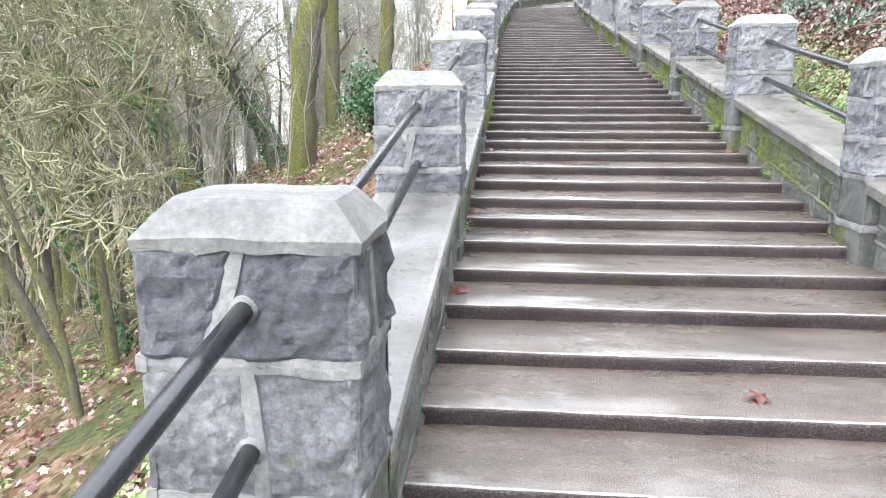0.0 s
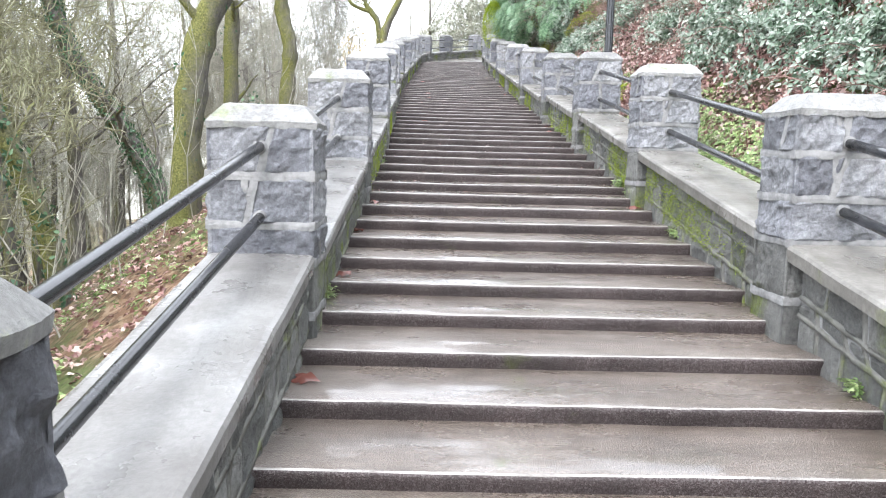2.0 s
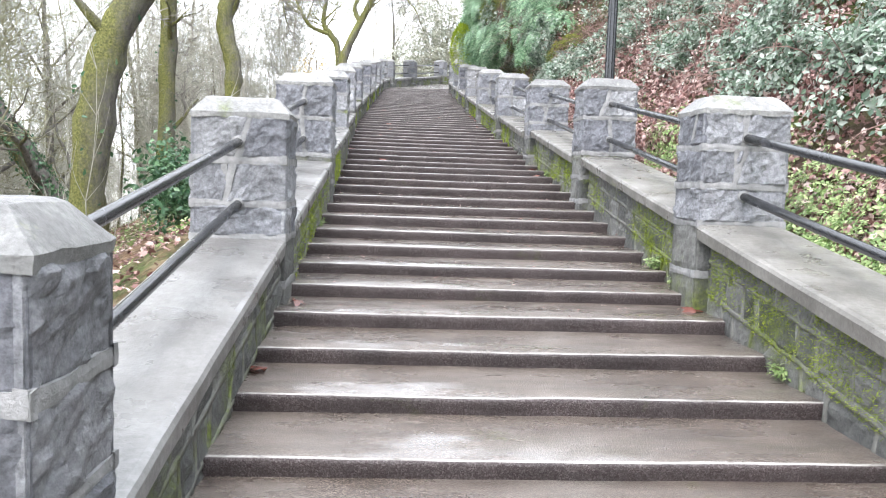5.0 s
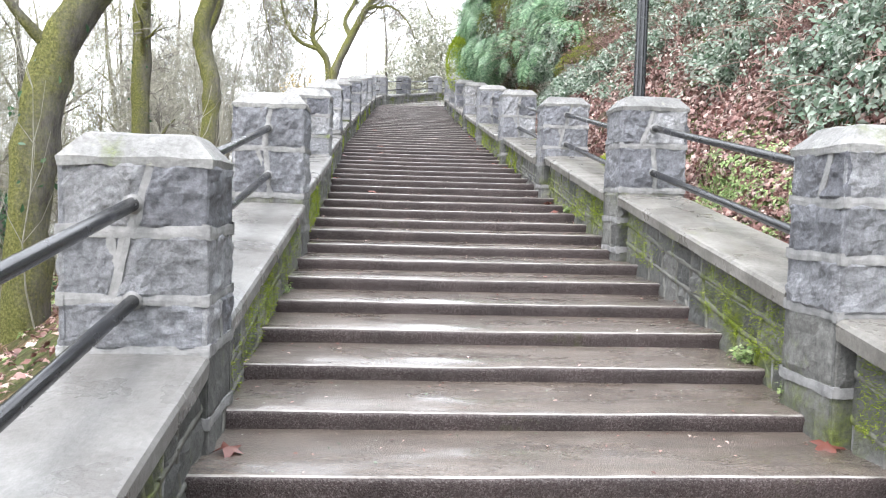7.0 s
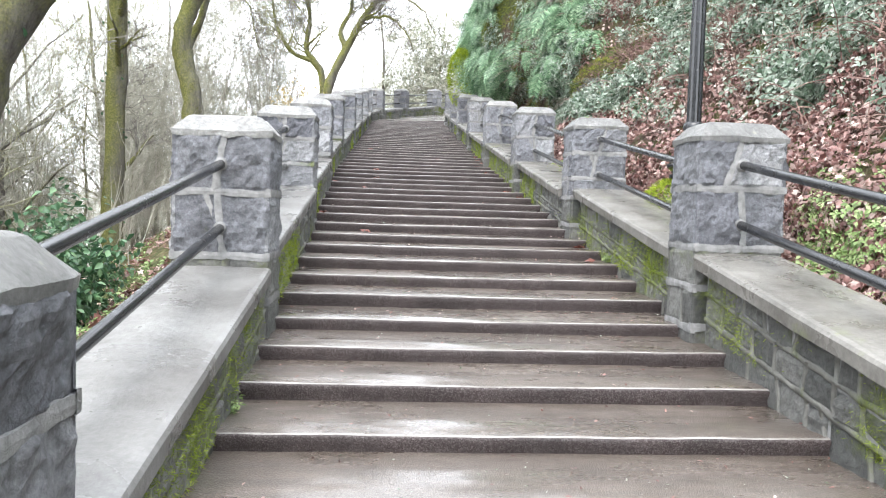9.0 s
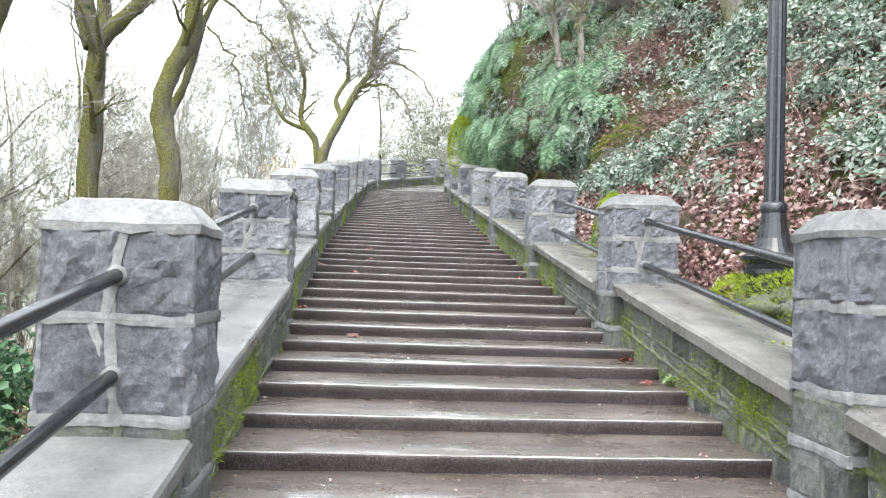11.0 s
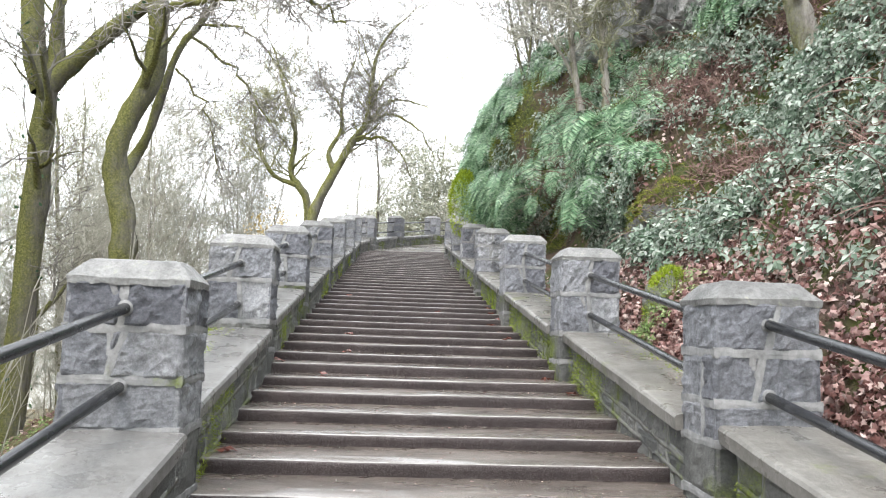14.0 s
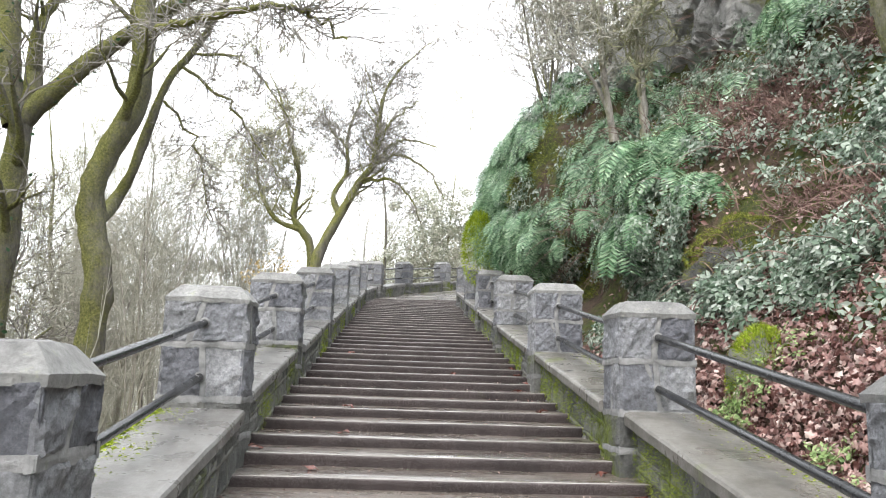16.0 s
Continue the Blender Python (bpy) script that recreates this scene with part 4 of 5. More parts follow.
def moss_cover(at, size, count, seed, lo=0.02, hi=0.05, material=MOSS):
    rng = random.Random(seed)
    pts, nor = [], []
    for _ in range(count):
        d = Vector((rng.gauss(0, 1), rng.gauss(0, 1), rng.gauss(0.5, 1))).normalized()
        pts.append(Vector(at) + Vector((d.x * size[0], d.y * size[1], d.z * size[2])) * (1 + 0.15 * fbm(d.x * 3, d.y * 3, d.z * 3 + seed)))
        nor.append(d)
    tagged(new("moss_cushion", scatter_mesh("moss_cushion", BLADE, pts, nor, lo, hi, 0.45, material, seed)), "thick bright green moss over a rock", "moss", kind="stuff")


build_rock("boulder", BOULDER, (0.50, 0.56, 0.44), 1, ROCK_DARK, "mossy brown boulder on the leafy bank")
moss_cover(BOULDER + Vector((-0.05, -0.08, 0.04)), (0.57, 0.63, 0.50), 8000, 13, 0.02, 0.05, MOSS_OLIVE)
build_rock("boulder", (2.98, 16.95, 3.24), (0.22, 0.24, 0.36), 2, ROCK, "small upright rock covered in bright moss")
moss_cover((2.98, 16.95, 3.26), (0.22, 0.24, 0.36), 5200, 3)
build_rock("boulder", (3.02, 13.05, 2.42), (0.36, 0.68, 0.18), 4, ROCK, "low rock covered in bright moss by the lamp post")
moss_cover((3.02, 13.05, 2.46), (0.43, 0.82, 0.24), 14000, 5, 0.02, 0.045)


def build_cliff(s0, s1, w0, w1, seed):
    """A bare rock face standing out of the bank: broken blocks with deep cracks between them, its rim sunk into the earth."""
    cols, rows = 90, 44
    verts, faces = [], []
    for i in range(cols + 1):
        for j in range(rows + 1):
            a, b = i / cols, j / rows
            s, w = s0 + (s1 - s0) * a, w0 + (w1 - w0) * b
            q = bank_point(s, w, False)
            rim = min(1.0, 5 * min(a, 1 - a, b, 1 - b) + 0.5 * fbm(a * 9, b * 5, seed))
            d, pts = noise.voronoi(Vector((q.y * 1.15, q.z * 1.6 + 0.5 * q.y, seed)))
            crack = smooth(0.0, 0.16, d[1] - d[0])
            block_out = 0.30 * noise.noise(pts[0] * 3.1) + 0.10 * fbm(q.y * 2.5, q.z * 2.5, seed) + 0.05 * fbm(q.y * 8, q.z * 8, seed)
            out = -0.35 + rim * (0.45 + block_out + 0.16 * crack)
            verts.append((q.x - out, q.y - 0.25 * out, q.z + 0.1 * out))
    n = rows + 1
    faces = [(i * n + j, i * n + n + j, i * n + n + j + 1, i * n + j + 1) for i in range(cols) for j in range(rows)]
    tagged(new("cliff_rock", mesh_of("cliff_rock", verts, faces, ROCK, False)), "bare grey cracked cliff rock above the ferns", "rock")


build_cliff(19.6, 24.8, 6.5, 8.9, 6)
build_rock("boulder", (3.95, 17.75, 4.15), (0.35, 0.35, 0.4), 11, ROCK_DARK, "dark wet rock beside the mossy boulder")
build_rock("boulder", (3.5, 17.1, 3.75), (0.16, 0.2, 0.13), 12, ROCK_DARK, "small dark rock among the fallen leaves")
x, y = place(27.8, 1.35)
moss_cover((x, y, rise(27.8) + 1.55), (0.3, 0.5, 0.75), 5200, 9, 0.04, 0.11)


# ---- trees with a shape of their own ----
build_tree("leaning_mossy_tree", (([(-4.35, 14.75, -1.6), (-4.25, 14.75, 0.4), (-4.15, 14.75, 2.2), (-3.85, 14.75, 3.7), (-3.2, 14.8, 4.9), (-2.9, 15, 6.5), (-3.4, 15.2, 9)], 0.29, 0.18),), 3, BARK_MOSSY, TWIG_MOSSY, "thick leaning tree with dark bark and moss", 2, 1.2, ivy=60, level=2)
build_tree("forked_tree", (([(-6.05, 24.3, -2.5), (-5.95, 24.3, 1.5), (-5.9, 24.3, 4.5), (-5.85, 24.3, 7.2)], 0.24, 0.2), ([(-5.85, 24.3, 7.15), (-5.1, 24.2, 7.95), (-4.1, 24.1, 8.8), (-3.2, 24, 9.4), (-2.2, 24, 9.9)], 0.17, 0.08), ([(-5.9, 24.3, 7.1), (-6.2, 24.3, 8.2), (-6.3, 24.4, 9.6), (-5.9, 24.5, 12)], 0.24, 0.12)), 4, BARK_MOSSY, TWIG_DARK, "forked bare tree with yellow-green mossy bark", 5, 2.2, ivy=70, start=0.5)
build_tree("curved_tree", (([(-4.3, 23.5, -1.6), (-4.2, 23.5, 1.5), (-4.05, 23.45, 3.6), (-3.98, 23.4, 4.5), (-4.15, 23.4, 5.2), (-4.22, 23.4, 5.85), (-4.05, 23.4, 6.47), (-3.74, 23.4, 7.15), (-3.68, 23.4, 8.05), (-3.75, 23.4, 9.0), (-3.5, 23.4, 11.0)], 0.215, 0.17), ([(-4.3, 23.6, 5.3), (-4.5, 25.0, 6.0), (-4.22, 25.0, 6.63), (-4.01, 25.0, 7.46), (-3.75, 25.0, 8.32), (-3.35, 25.0, 8.9), (-2.9, 25.1, 9.9)], 0.12, 0.05)), 5, BARK_MOSSY, TWIG_DARK, "curved bare tree with dark mossy bark", 4, 1.7, start=0.62, droop=-1.0, boughs=(([(-3.6, 25, 8.6), (-2.72, 25, 7.95), (-2.17, 25, 7.25), (-1.64, 25, 6.56)], 0.036, 0.010), ([(-3.8, 25, 7.9), (-3.26, 25, 7.25), (-2.99, 25, 6.45), (-2.85, 25, 5.79)], 0.028, 0.008), ([(-3.45, 25, 8.8), (-2.6, 24.8, 8.7), (-1.9, 24.6, 8.1), (-1.4, 24.5, 7.3)], 0.03, 0.008), ([(-3.7, 23.4, 8.4), (-3.0, 22.4, 8.1), (-2.1, 21.2, 7.75), (-1.17, 20, 7.3), (-0.79, 20, 7.27), (-0.55, 20, 7.18), (-0.22, 20, 6.98)], 0.065, 0.014)))
build_tree("spreading_tree", (([(-2.3, 36, 3.2), (-2.2, 36, 6.2), (-2.02, 36, 7.2), (-1.51, 36, 8.25), (-0.94, 36, 9.37), (-0.51, 36, 10.05), (-0.41, 36, 11.0), (-0.25, 36, 12.4), (0.2, 36, 13.3)], 0.21, 0.04), ([(-1.5, 36, 8.3), (-1.74, 36.1, 8.96), (-1.35, 36.2, 9.82), (-1.39, 36.3, 11.1), (-1.0, 36.3, 12.3)], 0.11, 0.03)), 6, BARK_MOSSY, TWIG_DARK, "wide bare tree with gnarled yellowish limbs", 24, 1.5, 1.1, 0.2, 0.40, boughs=(([(-0.9, 36, 9.5), (-0.3, 36, 10.1), (0.3, 36, 10.38), (1.24, 36, 9.95), (1.83, 36, 9.0)], 0.09, 0.015), ([(-0.5, 36, 10.0), (0.1, 36, 10.7), (0.6, 36.2, 10.97), (1.58, 36.2, 10.8)], 0.08, 0.015), ([(-0.42, 36, 10.9), (0.2, 35.8, 11.6), (0.9, 35.8, 12.2)], 0.06, 0.015), ([(-0.9, 36, 9.4), (0.1, 35.5, 9.4), (0.8, 35.3, 8.7), (1.1, 35.3, 8.0)], 0.06, 0.012), ([(-1.38, 36.3, 10.6), (-2.0, 36.2, 11.3), (-2.3, 36.2, 12.2)], 0.05, 0.015)))
build_tree("gnarled_tree", (([(-2.5, 37, 3.0), (-2.45, 37, 7.0), (-2.78, 37, 7.9), (-3.1, 37, 8.45), (-3.0, 37, 9.8), (-3.45, 37, 11.3), (-3.8, 37, 12.5)], 0.17, 0.04), ([(-2.8, 37, 7.95), (-3.7, 37, 8.3), (-4.3, 37, 9.4), (-4.5, 37, 10.8)], 0.10, 0.03)), 16, BARK_MOSSY, TWIG_MOSSY, "small gnarled bare tree with yellow-green mossy limbs", 20, 1.4, 1.0, 0.3, 0.4)
build_tree("ivy_clad_tree", (([(-5.8, 20, -4.5), (-6.2, 20, -1.5), (-6.6, 20, 0.4), (-7.6, 20, 2.2), (-8.8, 20, 4.1), (-9.6, 20, 7)], 0.3, 0.16),), 7, BARK, TWIG_MOSSY, "leaning tree wrapped in dark green ivy", 6, 2.6, ivy=4500)
build_tree("slender_mossy_tree", (([(-4.3, 8, -2.6), (-4.5, 8, -1.1), (-5.6, 8.5, 0.4), (-6.5, 8.7, 1.6), (-7.4, 8.6, 3.6)], 0.10, 0.05),), 8, BARK_MOSSY, TWIG_MOSSY, "slender mossy tree leaning over the slope", 8, 1.7, start=0.25, ivy=900)
build_tree("slender_mossy_tree", (([(-4.3, 7, -2.6), (-4.6, 7, -1.2), (-5.2, 7, 0.2), (-5.8, 7, 2.0), (-5.8, 7.3, 4.5)], 0.08, 0.04),), 9, BARK_MOSSY, TWIG_MOSSY, "slender mossy tree leaning over the slope", 8, 1.5, start=0.25)
build_tree("slender_mossy_tree", (([(-5.8, 11, -4), (-6.3, 11, -1), (-7.0, 11, 1.5), (-8.2, 11, 3.5), (-8.8, 11, 6)], 0.15, 0.07),), 10, BARK_MOSSY, TWIG_MOSSY, "slender mossy tree leaning over the slope", 9, 2.0, start=0.3, ivy=1200)
build_tree("slender_mossy_tree", (([(-5.17, 12.0, -1.68), (-5.27, 12.0, -0.08), (-5.93, 12.0, 1.72), (-6.47, 12.0, 2.68), (-7.01, 12.0, 3.63), (-7.47, 12.0, 4.8)], 0.16, 0.1),), 400, BARK_MOSSY, TWIG_MOSSY, "mossy tree leaning over the wooded slope", 4, 1.6, start=0.35, ivy=900)
build_tree("slender_mossy_tree", (([(-3.61, 5.8, -2.53), (-3.71, 5.8, -0.93), (-3.82, 5.8, -0.25), (-3.91, 5.8, 0.12), (-4.09, 5.8, 0.58), (-4.26, 5.8, 1.21)], 0.045, 0.03),), 401, BARK_MOSSY, TWIG_MOSSY, "mossy tree leaning over the wooded slope", 4, 1.6, start=0.35, ivy=0)
build_tree("slender_mossy_tree", (([(-4.26, 7.4, -1.52), (-4.36, 7.4, 0.08), (-4.69, 7.4, 0.48), (-4.9, 7.4, 0.82), (-5.1, 7.4, 1.27), (-5.28, 7.4, 1.94)], 0.06, 0.035),), 402, BARK_MOSSY, TWIG_MOSSY, "mossy tree leaning over the wooded slope", 5, 1.6, start=0.35, ivy=0)
build_tree("slender_mossy_tree", (([(-4.19, 9.0, -0.78), (-4.29, 9.0, 0.82), (-4.47, 9.0, 1.43), (-4.97, 9.0, 1.75), (-5.6, 9.0, 1.92), (-6.0, 9.0, 2.21), (-6.39, 9.0, 2.61)], 0.07, 0.03),), 403, BARK_MOSSY, TWIG_MOSSY, "mossy tree leaning over the wooded slope", 6, 1.6, start=0.35, ivy=300)
build_tree("bank_sapling", (([(3.33, 21.7, 6.47), (3.25, 21.7, 6.96), (3.19, 21.7, 7.38), (3.13, 21.7, 8.07), (3.15, 21.7, 8.6), (3.2, 21.7, 9.68)], 0.055, 0.035), ([(3.3, 21.7, 6.76), (3.07, 21.7, 7.29), (2.78, 21.7, 7.66), (2.53, 21.7, 7.9), (2.32, 21.7, 8.37)], 0.03, 0.012)), 11, BARK_PALE, TWIG, "thin pale-barked sapling growing out of the bank", 9, 0.8, start=0.3)
build_tree("bank_sapling", (([(3.63, 21.3, 6.2), (3.61, 21.3, 6.64), (3.58, 21.3, 7.16), (3.55, 21.3, 7.91), (3.55, 21.3, 8.42), (3.62, 21.3, 9.64)], 0.07, 0.045),), 12, BARK_PALE, TWIG_MOSSY, "pale mossy sapling growing out of the bank", 10, 0.8, start=0.3, ivy=60)
build_tree("bank_tree", (([(4.95, 18.0, 6.18), (4.87, 18.0, 6.35), (4.8, 18.0, 6.57), (4.72, 18.0, 6.8), (4.57, 18.0, 7.49)], 0.15, 0.11),), 13, BARK_PALE, TWIG_DARK, "pale-barked tree standing high on the bank", 4, 1.2, start=0.5)
for i, (s, u, h) in enumerate(((25.5, 2.4, 4.6), (27.5, 2.9, 5.2), (24.0, 3.2, 5.4), (29, 3.5, 5.3))):
    x, y = place(s, u)
    z = rise(s) + h
    build_tree("cliff_shrub", (([(x, y, z - 0.6), (x - 0.3, y, z + 0.6), (x - 0.5, y, z + 1.8)], 0.035, 0.015), ([(x, y, z - 0.5), (x + 0.1, y, z + 0.9), (x, y, z + 2.3)], 0.03, 0.015)), 30 + i, BARK, TWIG_DARK, "bare shrub on top of the cliff", 13, 1.5, 1.0, 0.5, 0.1, 2)


# ---- the woods behind ----
def wood_tree(seed, height, radius):
    rng = random.Random(seed)
    lean = rng.uniform(-0.9, 0.9), rng.uniform(-0.6, 0.6)
    pts = [(lean[0] * t ** 1.5 + rng.uniform(-0.12, 0.12), lean[1] * t ** 1.5, height * t - 0.6) for t in (0, 0.2, 0.4, 0.6, 0.8, 1.0)]
    return build_tree("bare_woodland_tree", ((pts, radius, radius * 0.25),), seed, BARK if seed % 2 else BARK_MOSSY, TWIG if seed % 2 else TWIG_MOSSY, "tall thin bare deciduous tree in the woods", 11, height * 0.26, 0.75, 0.9, 0.3, group="bare woodland trees")


WOODS = [wood_tree(50 + i, h, r) for i, (h, r) in enumerate(((9, 0.10), (11, 0.14), (13, 0.19), (8, 0.07), (12, 0.12), (15, 0.22)))]
rng = random.Random(21)
placed, spots = 0, []
while placed < 170:
    if placed % 4 == 3:
        x, y = rng.uniform(-22, 24), rng.uniform(49, 85)
    elif placed % 4 == 2:
        x, y = rng.uniform(-19, -9), rng.uniform(14, 46)
    else:
        x, y = rng.uniform(-55, -12), rng.uniform(8, 80)
    s, u = along(x, y)
    if u > -5 or any((x - a) ** 2 + (y - b) ** 2 < 1.2 for a, b in spots) or (x > -9 and y < 30) or (y > 30 and x > -8 and y < 46):
        continue
    if x > -1 - 0.55 * (y - 8) and (y < 34 or rng.random() < 0.6):
        continue
    spots.append((x, y))
    v = rng.randrange(6)
    m = pose(x, y, left_ground(s, u) - 0.1, 0, 0, rng.uniform(0, 360))
    if placed < 6:
        WOODS[placed].matrix_basis = m
    else:
        copy_thing(WOODS[v], m)
    placed += 1


def sapling(seed, height):
    rng = random.Random(seed)
    stems = []
    for _ in range(4):
        dx, dy = rng.uniform(-1.6, 1.6), rng.uniform(-1.2, 1.2)
        stems.append(([(0.1 * dx, 0.1 * dy, -0.5), (0.25 * dx, 0.25 * dy, height * 0.35), (0.7 * dx + rng.uniform(-0.3, 0.3), 0.7 * dy, height * 0.7), (dx, dy, height * rng.uniform(0.85, 1.05))], 0.032, 0.014))
    return build_tree("bare_sapling", stems, seed, BARK_PALE, TWIG, "many-stemmed bare sapling with fine twigs", 12, 1.5, 0.9, 0.6, 0.15, 2, group="bare saplings")


SAPLINGS = [sapling(130, 6.5), sapling(131, 8.0), sapling(132, 5.0)]
for i, spot in enumerate(((-6.5, 33.0), (-5.0, 38.5), (-8.5, 36.0))):
    SAPLINGS[i].matrix_basis = pose(*spot, left_ground(*along(*spot)) - 0.1, 0, 0, 0)
rng = random.Random(33)
for i in range(30):
    x, y = (rng.uniform(-17, -4.2), rng.uniform(35, 50)) if i % 3 else (rng.uniform(-10, 3), rng.uniform(50, 62))
    s, u = along(x, y)
    if u < -2.5:
        copy_thing((SAPLINGS + [WOODS[3]])[i % 4], pose(x, y, left_ground(s, u) - 0.1, 0, 0, rng.uniform(0, 360)) )


for i in range(7):
    x, y = rng.uniform(-14, -5.5), rng.uniform(30, 41)
    s, u = along(x, y)
    copy_thing(SAPLINGS[i % 3], pose(x, y, left_ground(s, u) - 0.1, 0, 0, rng.uniform(0, 360)))


# ---- undergrowth on the wooded slope ----
def slope_stuff(name, label, shape, count, lo, hi, tilt, material, seed, cut=None):
    rng = random.Random(seed)
    pts = []
    while len(pts) < count:
        s, u = rng.uniform(1, 34), -1.9 - 13 * rng.random() ** 1.6
        x, y = place(s, u)
        p = Vector((x, y, left_ground(s, u) + 0.02))
        if cut is not None and rng.random() > patch(p, 0.45, cut, 0.2, seed):
            continue
        pts.append(p + Vector((0, 0, rng.uniform(0, 0.05))))
    tagged(new(name, scatter_mesh(name, shape, pts, [Vector((-0.3, 0, 0.95))] * count, lo, hi, tilt, material, seed)), label, "plants", kind="stuff")


slope_stuff("woodland_dead_leaves", "brown fallen leaves on the wooded slope", MAPLE, 16000, 0.05, 0.10, 0.5, DEAD, 61)
slope_stuff("woodland_green_plants", "low green plants between the fallen leaves", TRIPLE, 12000, 0.05, 0.12, 0.4, CLOVER, 62, 0.02)


for k in range(6):
    rng = random.Random(300 + k)
    x, y = rng.uniform(-11.5, -5.2), 6.5 + 1.6 * k
    if x > -6 and 12.5 < y < 18:
        x -= 2.5
    s, u = along(x, y)
    z = left_ground(s, u) - 0.4
    lx, hgt = rng.uniform(-2.6, -0.3), rng.uniform(4.5, 7.5)
    build_tree("slender_mossy_tree", (([(x, y, z), (x + 0.1 * lx, y, z + 0.3 * hgt), (x + 0.45 * lx, y + 0.2, z + 0.62 * hgt), (x + lx, y + 0.3, z + hgt)], rng.uniform(0.07, 0.14), 0.04),), 310 + k, BARK_MOSSY, TWIG_MOSSY, "slender mossy tree leaning over the slope", 6, 1.7, 1.0, 0.4, 0.2, ivy=700 if k % 3 == 1 else 0)


def build_distance():
    """Far wooded ridge beyond the valley, its haze painted pale and set glowing."""
    rng = random.Random(5)
    verts, faces = [], []
    for i in range(241):
        a = radians(-65 + 150 * i / 240)
        r = 150
        top = 3 + 7 * fbm(i * 0.045, 2.0) + 2.2 * fbm(i * 0.6, 8.0) + rng.uniform(-0.6, 0.6)
        for z in (-60, -12, top):
            verts.append((-r * math.cos(a), r * math.sin(a) + 15, z))
    for i in range(240):
        for j in range(2):
            a = i * 3 + j
            faces.append((a, a + 3, a + 4, a + 1))
    tagged(new("backdrop", mesh_of("backdrop", verts, faces, HAZE)), "backdrop of far woods painted pale with haze and self-lit", "backdrop", kind="structure")


build_distance()


def build_thicket():
    """Thin upright shoots along the outside of the outer wall."""
    rng = random.Random(91)
    verts, faces = [], []
    for _ in range(240):
        s, u = rng.uniform(7, 46), -3.6 - 10 * rng.random()
        x, y = place(s, u)
        p = Vector((x, y, left_ground(s, u) - 0.1))
        d = Vector((rng.uniform(-0.3, 0.3), rng.uniform(-0.3, 0.3), 1)).normalized()
        length = rng.uniform(1.2, 3.4)
        pts = [p]
        for i in range(5):
            pts.append(pts[-1] + d * length / 5)
            d = (d + Vector((rng.uniform(-0.22, 0.22), rng.uniform(-0.22, 0.22), 0))).normalized()
            if i > 0:
                for _ in range(2):
                    e = (d + Vector((rng.uniform(-1, 1), rng.uniform(-1, 1), rng.uniform(-0.1, 0.6))) * 0.7).normalized()
                    q = pts[-1]
                    tube(verts, faces, [q, q + e * length * 0.12, q + (e + Vector((0, 0, 0.3))) * length * 0.2], [0.006, 0.004, 0.002], 3, False)
        tube(verts, faces, pts, [0.014, 0.012, 0.010, 0.008, 0.005, 0.003], 3, False)
    tagged(new("thicket", mesh_of("thicket", verts, faces, TWIG)), "thicket of thin bare shoots below the outer wall", "shrubs", kind="stuff")


build_thicket()


def evergreen(at, size, seed, count, name="evergreen_tree", leaf=DISTANT, lo=0.12, hi=0.28, label="rounded grey-green tree beyond the bend", clump=0.75, leaf_label="grey-green leaves painted pale for misty distance"):
    rng = random.Random(seed)
    tree = new(name)
    verts, faces = [], []
    tube(verts, faces, [Vector((0, 0, -3)), Vector((0.1, 0, 0)), Vector((0, 0.1, size[2] * 0.9))], [0.06 * size[0], 0.05 * size[0], 0.02], 8)
    part("trunk", mesh_of("trunk", verts, faces, BARK, True), tree)
    clumps = []
    for _ in range(110):
        d = Vector((rng.gauss(0, 1), rng.gauss(0, 1), rng.gauss(0, 1))).normalized() * rng.uniform(0.35, 1.0)
        clumps.append((Vector((d.x * size[0], d.y * size[1], size[2] * (0.55 + 0.5 * d.z))), rng.uniform(0.4, 1.0) * clump))
    pts, nor = [], []
    for _ in range(count):
        c, r = rng.choice(clumps)
        d = Vector((rng.gauss(0, 1), rng.gauss(0, 1), rng.gauss(0, 0.8))).normalized()
        pts.append(c + d * r * rng.uniform(0.4, 1))
        nor.append((d + Vector((0, 0, 0.6))).normalized())
    part("crown", scatter_mesh("crown", LEAF, pts, nor, lo, hi, 0.5, leaf, seed), tree, leaf_label)
    tree.matrix_basis = pose(*at)
    return tagged(tree, label, "tree" if "tree" in name else "shrub")


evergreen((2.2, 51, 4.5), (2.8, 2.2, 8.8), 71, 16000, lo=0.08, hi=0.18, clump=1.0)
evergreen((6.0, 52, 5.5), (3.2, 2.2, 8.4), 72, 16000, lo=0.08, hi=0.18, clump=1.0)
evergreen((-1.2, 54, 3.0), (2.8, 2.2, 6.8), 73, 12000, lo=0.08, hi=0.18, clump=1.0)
evergreen((-2.9, 32.5, 4.0), (0.9, 0.9, 2.4), 74, 900, "ochre_shrub", OCHRE, 0.05, 0.10, "small shrub with sparse pale ochre leaves", 0.4, "pale ochre leaves")
evergreen((-2.75, 13.9, 0.9), (0.5, 0.8, 1.35), 75, 2200, "ivy_bush", IVY, 0.05, 0.10, "dense dark green ivy bush outside the wall", 0.4, "dark glossy ivy leaves")


